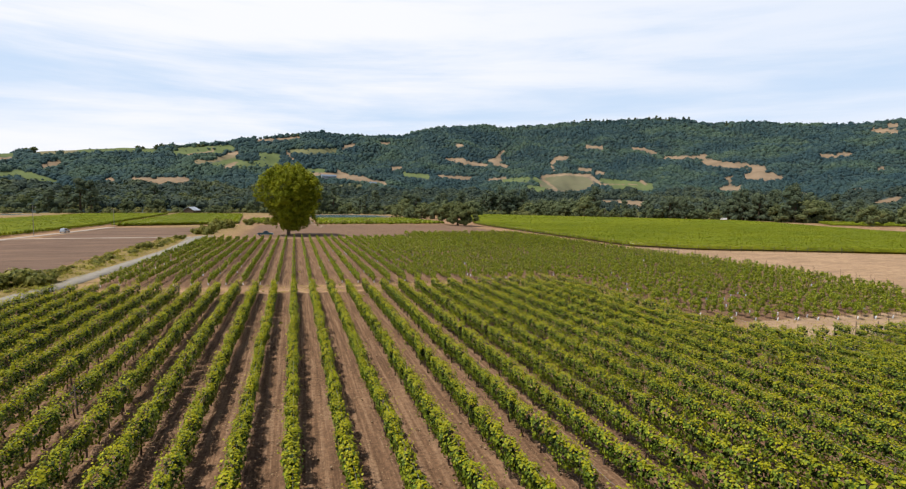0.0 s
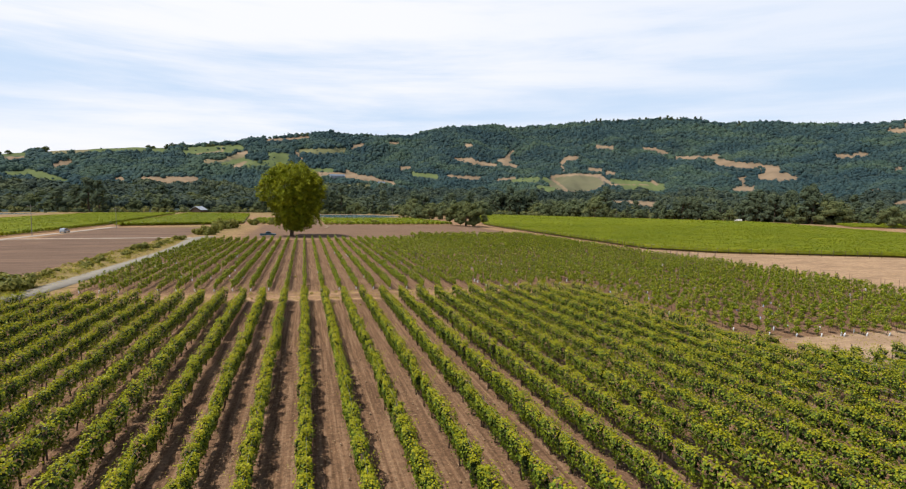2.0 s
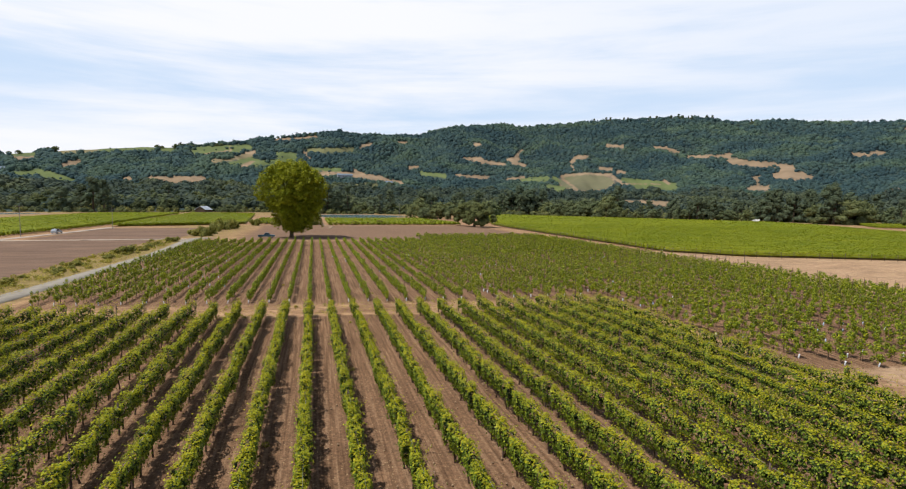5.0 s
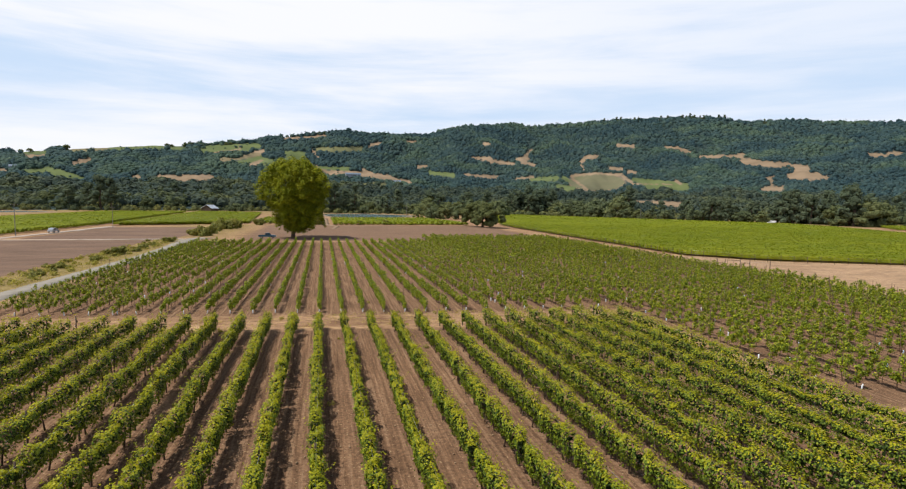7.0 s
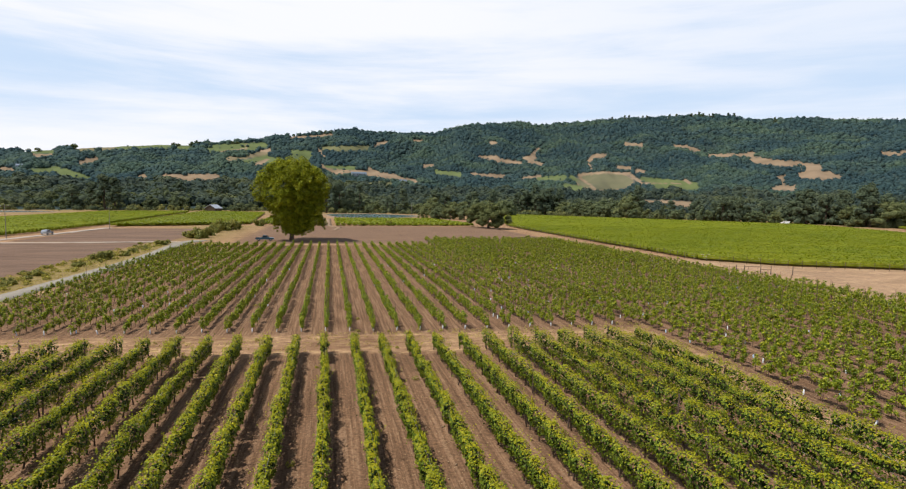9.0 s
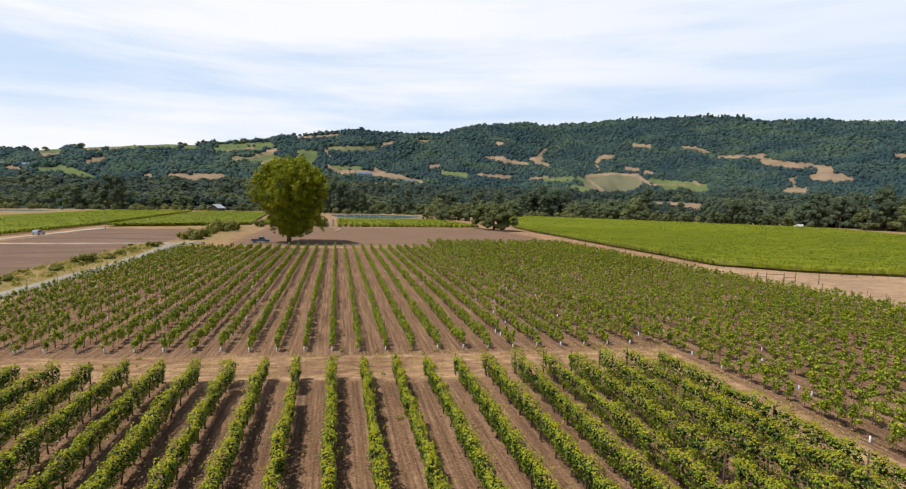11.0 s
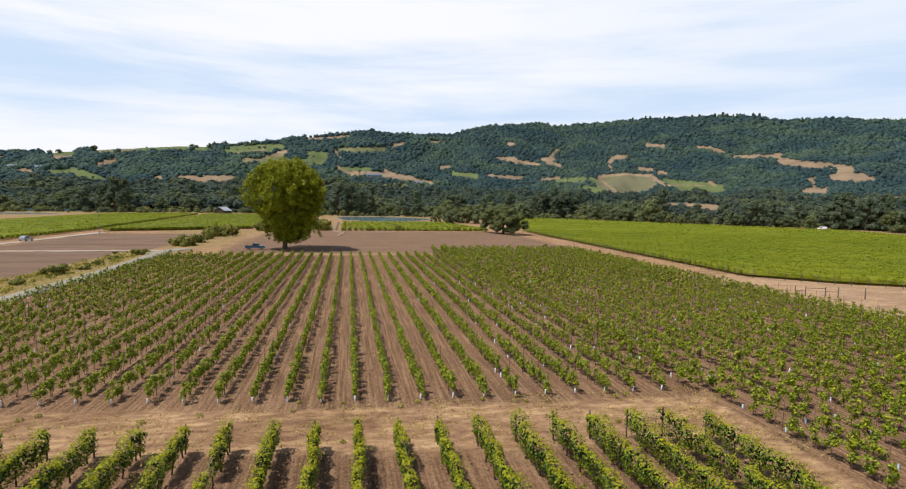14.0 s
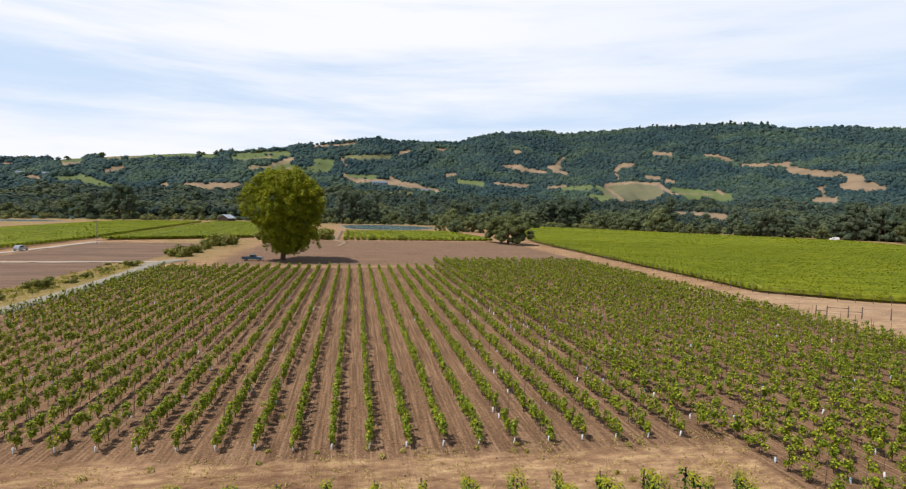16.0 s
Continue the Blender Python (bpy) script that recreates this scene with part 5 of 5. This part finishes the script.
def profile_body(points, y0, y1, w):
    """A body drawn by a side outline (x, z), from y0 to y1, with rounded edges."""
    bm = bmesh.new()
    a = [bm.verts.new((x, y0, z)) for x, z in points]
    b = [bm.verts.new((x, y1, z)) for x, z in points]
    bm.faces.new(a)
    bm.faces.new(b[::-1])
    for k in range(len(a)):
        m = (k + 1) % len(a)
        bm.faces.new((a[m], a[k], b[k], b[m]))
    bmesh.ops.recalc_face_normals(bm, faces=bm.faces[:])
    return soft(bm, w)


def wheel(parent, x, y, r=0.38, w=0.24):
    tyre_bm = bmesh.new()
    bmesh.ops.create_cone(tyre_bm, cap_ends=True, segments=24, radius1=r, radius2=r, depth=w, matrix=pose(0, 0, 0, 90))
    whole = part("wheel", soft(tyre_bm, 0.03), M_TYRE, parent)
    whole.matrix_basis = pose(x, y, r)
    rim_bm = bmesh.new()
    bmesh.ops.create_cone(rim_bm, cap_ends=True, segments=20, radius1=r * 0.62, radius2=r * 0.55, depth=w + 0.03, matrix=pose(0, 0, 0, 90))
    part("rim", rim_bm, M_RIM, whole, "steel rim")


def pickup(place, turn):
    t = tagged(new("pickup_truck"), "teal blue pickup truck parked beside a tree", "truck")
    t.matrix_basis = pose(*place, 0, 0, turn)
    part("body", profile_body([(-2.75, 0.5), (-2.75, 1.08), (-0.75, 1.1), (1.15, 1.1), (2.55, 1.0), (2.75, 0.85), (2.75, 0.48)], -0.95, 0.95, 0.06), M_PAINT, t)
    part("cab", profile_body([(-0.75, 1.08), (-0.55, 1.78), (0.55, 1.8), (1.2, 1.1)], -0.84, 0.84, 0.06), M_PAINT, t)
    for side in (-1, 1):
        part("side_window", boxes((-0.5, 0.0, side * 0.835 - 0.02, side * 0.835 + 0.02, 1.2, 1.64), (0.06, 0.6, side * 0.835 - 0.02, side * 0.835 + 0.02, 1.2, 1.64)), M_GLASS, t, "dark side glass")
        for x in (-1.75, 1.75):
            wheel(t, x, side * 0.86)
        part("tail_light", boxes((-2.78, -2.72, side * 0.8 - 0.1, side * 0.8 + 0.1, 0.75, 1.0)), M_LAMP_RED, t, "red tail light")
        part("headlight", boxes((2.68, 2.77, side * 0.72 - 0.16, side * 0.72 + 0.16, 0.68, 0.86)), M_LAMP, t, "clear headlight")
    ws = profile_body([(0.6, 1.74), (0.64, 1.76), (1.22, 1.17), (1.18, 1.14)], -0.72, 0.72, 0.01)
    part("windscreen", ws, M_GLASS, t, "dark windscreen")
    part("bed_lining", boxes((-2.65, -0.85, -0.8, 0.8, 1.075, 1.1)), M_TYRE, t, "black bed lining")
    part("bumper", boxes((2.7, 2.84, -0.9, 0.9, 0.45, 0.64)), M_RIM, t, "steel bumper")
    part("bumper", boxes((-2.86, -2.72, -0.9, 0.9, 0.45, 0.64)), M_RIM, t, "steel bumper")


pickup((-28.6, 204.0, -0.05), 3)


def hatchback(place, turn):
    t = tagged(new("car"), "small silver car on a field road", "car")
    t.matrix_basis = pose(*place, 0, 0, turn)
    part("body", profile_body([(-2.2, 0.4), (-2.2, 0.95), (-1.2, 1.0), (1.2, 0.98), (2.1, 0.8), (2.2, 0.4)], -0.88, 0.88, 0.06), M_SILVER, t)
    part("cabin", profile_body([(-2.0, 0.95), (-1.7, 1.6), (0.3, 1.62), (1.25, 0.96)], -0.78, 0.78, 0.06), M_SILVER, t)
    for side in (-1, 1):
        part("side_window", boxes((-1.5, 0.2, side * 0.775 - 0.02, side * 0.775 + 0.02, 1.08, 1.46)), M_GLASS, t, "dark side glass")
        for x in (-1.35, 1.4):
            wheel(t, x, side * 0.8, 0.33, 0.2)


hatchback((-101.2, 231, 0.08), 86)


def van(place, turn):
    t = tagged(new("van"), "white delivery van parked before a tree belt", "van")
    t.matrix_basis = pose(*place, 0, 0, turn)
    part("body", profile_body([(-2.7, 0.45), (-2.7, 2.3), (1.2, 2.35), (1.9, 1.4), (2.6, 1.15), (2.7, 0.45)], -0.98, 0.98, 0.08), M_VAN, t)
    part("windscreen", profile_body([(1.24, 2.28), (1.28, 2.28), (1.93, 1.42), (1.89, 1.42)], -0.8, 0.8, 0.01), M_GLASS, t, "dark windscreen")
    for side in (-1, 1):
        part("side_window", boxes((0.45, 1.2, side * 0.98 - 0.02, side * 0.98 + 0.02, 1.45, 2.05)), M_GLASS, t, "dark side glass")
        for x in (-1.7, 1.75):
            wheel(t, x, side * 0.88, 0.36, 0.22)
    part("bumper", boxes((2.62, 2.78, -0.9, 0.9, 0.42, 0.62)), M_TYRE, t, "black bumper")


van((315.0, 352.0, 0.0), 150)


def gabled(name, label, place, turn, w, d, h, rise, wall_m, roof_m, windows=3):
    t = tagged(new(name), label, name.split("_")[-1])
    t.matrix_basis = pose(*place, 0, 0, turn)
    bm = bmesh.new()
    pts = [(-d / 2, -0.5), (-d / 2, h), (0, h + rise), (d / 2, h), (d / 2, -0.5)]
    a, b = [bm.verts.new((-w / 2, y, z)) for y, z in pts], [bm.verts.new((w / 2, y, z)) for y, z in pts]
    bm.faces.new(a), bm.faces.new(b[::-1])
    for k in range(5):
        bm.faces.new((a[k], b[k], b[(k + 1) % 5], a[(k + 1) % 5]))
    bmesh.ops.recalc_face_normals(bm, faces=bm.faces[:])
    part("wall", bm, wall_m, t)
    for side in (-1, 1):
        bm = bmesh.new()
        e = 0.5
        z0 = h - rise / (d / 2) * e
        q = [(-w / 2 - e, side * (d / 2 + e), z0), (w / 2 + e, side * (d / 2 + e), z0), (w / 2 + e, 0, h + rise), (-w / 2 - e, 0, h + rise)]
        lo, hi = [bm.verts.new(Vector(p) + Vector((0, 0, 0.05))) for p in q], [bm.verts.new(Vector(p) + Vector((0, 0, 0.25))) for p in q]
        bm.faces.new(lo), bm.faces.new(hi[::-1])
        for k in range(4):
            bm.faces.new((lo[k], lo[(k + 1) % 4], hi[(k + 1) % 4], hi[k]))
        bmesh.ops.recalc_face_normals(bm, faces=bm.faces[:])
        part("roof", bm, roof_m, t)
    for k in range(windows):
        x = -w / 2 + w * (k + 0.5) / windows
        part("window", boxes((x - 0.6, x + 0.6, -d / 2 - 0.06, -d / 2 + 0.05, h * 0.4, h * 0.4 + 1.3)), M_GLASS, t, "dark window")
    part("door", boxes((-w / 2 + w * 0.45, -w / 2 + w * 0.45 + 1.2, -d / 2 - 0.08, -d / 2 + 0.05, -0.2, 2.1)), M_BARN, t, "brown door")


gabled("barn", "dark weathered wooden barn with a pale tin roof", (-106, 521, 0), 64, 9, 10, 3.8, 2.8, M_BARN, M_TIN, 0)


def on_hill(az, el, lift=0.0):
    r = range_at(az, el)
    x, y = polar(az, r)
    return float(x), float(y), float(hill_z(np.array([az]), np.array([r]))[0]) + lift


for az, el, turn, w, lab in ((2.9, 2.3, 10, 26, "pale house with a slate blue roof on a dry slope"), (-12.8, 0.9, 30, 7, "white farmhouse among dark trees"), (-27.5, 2.0, 5, 12, "pale farmhouse on a dry slope"), (-25.8, 2.0, 20, 9, "pale farmhouse on a dry slope"), (7.5, 1.6, 0, 11, "pale house with a slate blue roof on a dry slope")):
    gabled("house", lab, on_hill(az, el), turn, w, 9, 4.5, 2.6, M_WALL, M_ROOF, 4)


def power_pole(x, y, h):
    t = tagged(new("power_pole"), "weathered wooden power pole beside a field", "pole", "power poles")
    t.matrix_basis = pose(x, y, 0)
    child("pole", mesh_of("pole", *sticks([[0, 0, -0.3]], [[0, 0, h]], 0.12, 0.08, 8), [M_GREYPOLE]), t)
    part("crossarm", boxes((-1.1, 1.1, -0.06, 0.06, h - 0.8, h - 0.66)), M_POST, t)
    for k in (-0.95, 0, 0.95):
        child("insulator", mesh_of("insulator", *sticks([[k, 0, h - 0.67]], [[k, 0, h - 0.45]], 0.05, 0.04, 6), [M_TUBE]), t)


for x, y, h in ((-104, 213, 10.5), (-94.5, 265, 9.0), (52, 430, 11), (255, 430, 10), (318, 470, 10)):
    power_pole(x, y, h)


def brace_fence(x0, y0, turn):
    """A wire fence's two braced corners: posts with a rail between them, joined by a top rail."""
    t = tagged(new("fence"), "weathered timber fence with rails on dry grass", "fence")
    t.matrix_basis = pose(x0, y0, float(lie(x0 + 5, y0)), 0, 0, turn)
    at = (0.0, 1.7, 5.0, 7.1, 11.5)
    for x in at:
        child("post", POST, t, pose(x, 0, 0) @ Matrix.Diagonal((1.7, 1.7, 1.08, 1)))
    for a, b, z in ((at[0], at[1], 1.0), (at[2], at[3], 1.0), (at[1], at[2], 1.55)):
        child("rail", mesh_of("rail", *sticks([[a, 0.08, z]], [[b, 0.08, z]], 0.05, 0.05, 6), [M_POST]), t)
    for z in (0.4, 0.8, 1.2):
        child("wire", mesh_of("wire", *sticks([[0, -0.07, z]], [[11.5, -0.07, z]], 0.008, 0.008, 3), [M_WIRE]), t)


brace_fence(76.8, 123.0, -19)


def field_fence():
    """Posts and wires along the dense vineyard's edge."""
    t = tagged(new("wire_fence"), "line of weathered posts with wires beside a vineyard", "fence")
    pts = np.array([(145, 118.5), (97.5, 140), (89, 144), (85, 150), (85.5, 165), (87, 210), (92.5, 326)])
    s = np.concatenate([[0], np.cumsum(np.hypot(*np.diff(pts, axis=0).T))])
    u = np.arange(0, s[-1], 3.2)
    px, py = np.interp(u, s, pts[:, 0]), np.interp(u, s, pts[:, 1])
    for x, y in zip(px, py):
        child("post", POST, t, pose(float(x), float(y), float(lie(x, y)), 0, 0, float(x * 37 % 90)) @ Matrix.Diagonal((1.3, 1.3, 1.05, 1)))
    for z in (0.6, 1.1, 1.6):
        p = np.stack([px, py, z + lie(px, py)], 1)
        child("wire", mesh_of("wire", *sticks(p[:-1], p[1:], 0.008, 0.008, 3), [M_WIRE]), t)


field_fence()


def pond(name, label, cx, cy, rx, ry, seed):
    low = float(lie(cx, cy))
    a = np.linspace(0, 2 * np.pi, 64, endpoint=False)
    wob = 1 + 0.06 * np.sin(3 * a + seed) + 0.04 * np.sin(5 * a + 1)
    bank = np.concatenate([np.stack([cx + np.cos(a) * rx * wob * k, cy + np.sin(a) * ry * wob * k, np.full(64, z + low)], 1) for k, z in ((0.97, -0.02), (1.04, 0.35), (1.07, 0.33), (1.13, -0.1))])
    i = np.arange(64)
    f = np.concatenate([np.stack([i + 64 * k, (i + 1) % 64 + 64 * k, (i + 1) % 64 + 64 * (k + 1), i + 64 * (k + 1)], 1) for k in range(3)])
    tagged(new("pond_bank", mesh_of("pond_bank", bank, f, [M_TRACK], None, None, True)), "dry tan earth bank round a pond", "bank", "", "structure")
    v = np.concatenate([np.stack([cx + np.cos(a) * rx * wob, cy + np.sin(a) * ry * wob, np.full(64, low + 0.16)], 1), [[cx, cy, low + 0.16]]])
    tagged(new(name, mesh_of(name, v, np.stack([i, (i + 1) % 64, np.full(64, 64)], 1), [M_WATER])), label, "pond", "", "structure")


pond("water", "small blue-green irrigation pond", 24, 468, 36, 50, 1)
pond("water", "small blue irrigation pond beyond a vineyard", -246, 492, 30, 22, 2)
pond("water", "small blue irrigation pond beside a dry field", 293, 205, 13, 24, 3)

# ---- weeds, dry grass and stones ----
def dry_tufts():
    rng = np.random.default_rng(31)
    spots = []
    for x0, x1, y0, y1, n in ((-48, 24, 73.5, 80, 2600), (21.8, 26.4, 42, 80, 1200), (25, 80, 37, 47, 1500), (71.5, 82, 60, 200, 1500), (-60, -51.5, 76, 200, 7000), (-56, -44, 212, 300, 1200)):
        spots.append(np.stack([rng.uniform(x0, x1, n), rng.uniform(y0, y1, n)], 1))
    p = np.concatenate(spots)
    clump = np.sin(p[:, 0] * 0.9) * np.sin(p[:, 1] * 0.7) + rng.normal(0, 0.6, len(p)) > 0.1
    p = p[clump]
    k = len(p) * 5
    c = np.repeat(p, 5, axis=0) + rng.normal(0, 0.12, (k, 2))
    n = unit(np.concatenate([rng.normal(0, 1, (k, 2)), rng.normal(1.0, 0.4, (k, 1))], 1))
    v, f = leaves(rng, np.concatenate([c, rng.uniform(0.02, 0.1, (k, 1)) + lie(c[:, :1], c[:, 1:])], 1), n, rng.uniform(0.1, 0.28, k), 0.11)
    tagged(new("dry_grass", mesh_of("dry_grass", v, f, [M_DRYTUFT])), "dry straw-coloured grass tufts on bare earth", "grass", "", "stuff")


dry_tufts()


def weeds():
    rng = np.random.default_rng(33)
    n, verge = 80, 210
    vx, vy = rng.uniform(-60, -52.5, verge), rng.uniform(80, 200, verge)
    x = np.concatenate([rng.uniform(-46, 23, n // 2), rng.uniform(-46, 40, n - n // 2), vx])
    y = np.concatenate([rng.choice([74.2, 79.2], n // 2) + rng.normal(0, 0.7, n // 2), rng.uniform(15, 130, n - n // 2), vy])
    n, k = n + verge, 48
    wide = np.where(x < -51, 2.4, 1.0)
    r = np.repeat(rng.uniform(0.12, 0.3, n) * wide, k)
    c = np.stack([np.repeat(x, k), np.repeat(y, k), np.repeat(lie(x, y), k)], 1)
    d = unit(rng.normal(size=(n * k, 3)))
    d[:, 2] = np.abs(d[:, 2])
    v, f = leaves(rng, c + d * r[:, None], unit(d + rng.normal(0, 0.4, d.shape)), rng.uniform(0.12, 0.26, n * k) * np.repeat(wide ** 0.7, k), 0.14)
    tagged(new("weeds", mesh_of("weeds", v, f, [M_WEED])), "low yellow-green weeds on tilled soil", "weeds", "", "stuff")


weeds()


def clods():
    rng = np.random.default_rng(35)
    bv, bf = ico(1)
    n = 2600
    x, y = rng.uniform(-46, 30, n), 18 + 100 * rng.uniform(0, 1, n) ** 1.6
    r = rng.uniform(0.02, 0.075, n)
    v = np.stack([x, y, lie(x, y)], 1)[:, None] + bv[None] * r[:, None, None] * rng.uniform(0.6, 1.3, (n, len(bv), 1))
    f = (bf[None] + (np.arange(n) * len(bv))[:, None, None]).reshape(-1, 3)
    tagged(new("clods", mesh_of("clods", v.reshape(-1, 3), f, [M_STONE])), "pale clods and small stones on tilled soil", "stones", "", "stuff")


clods()
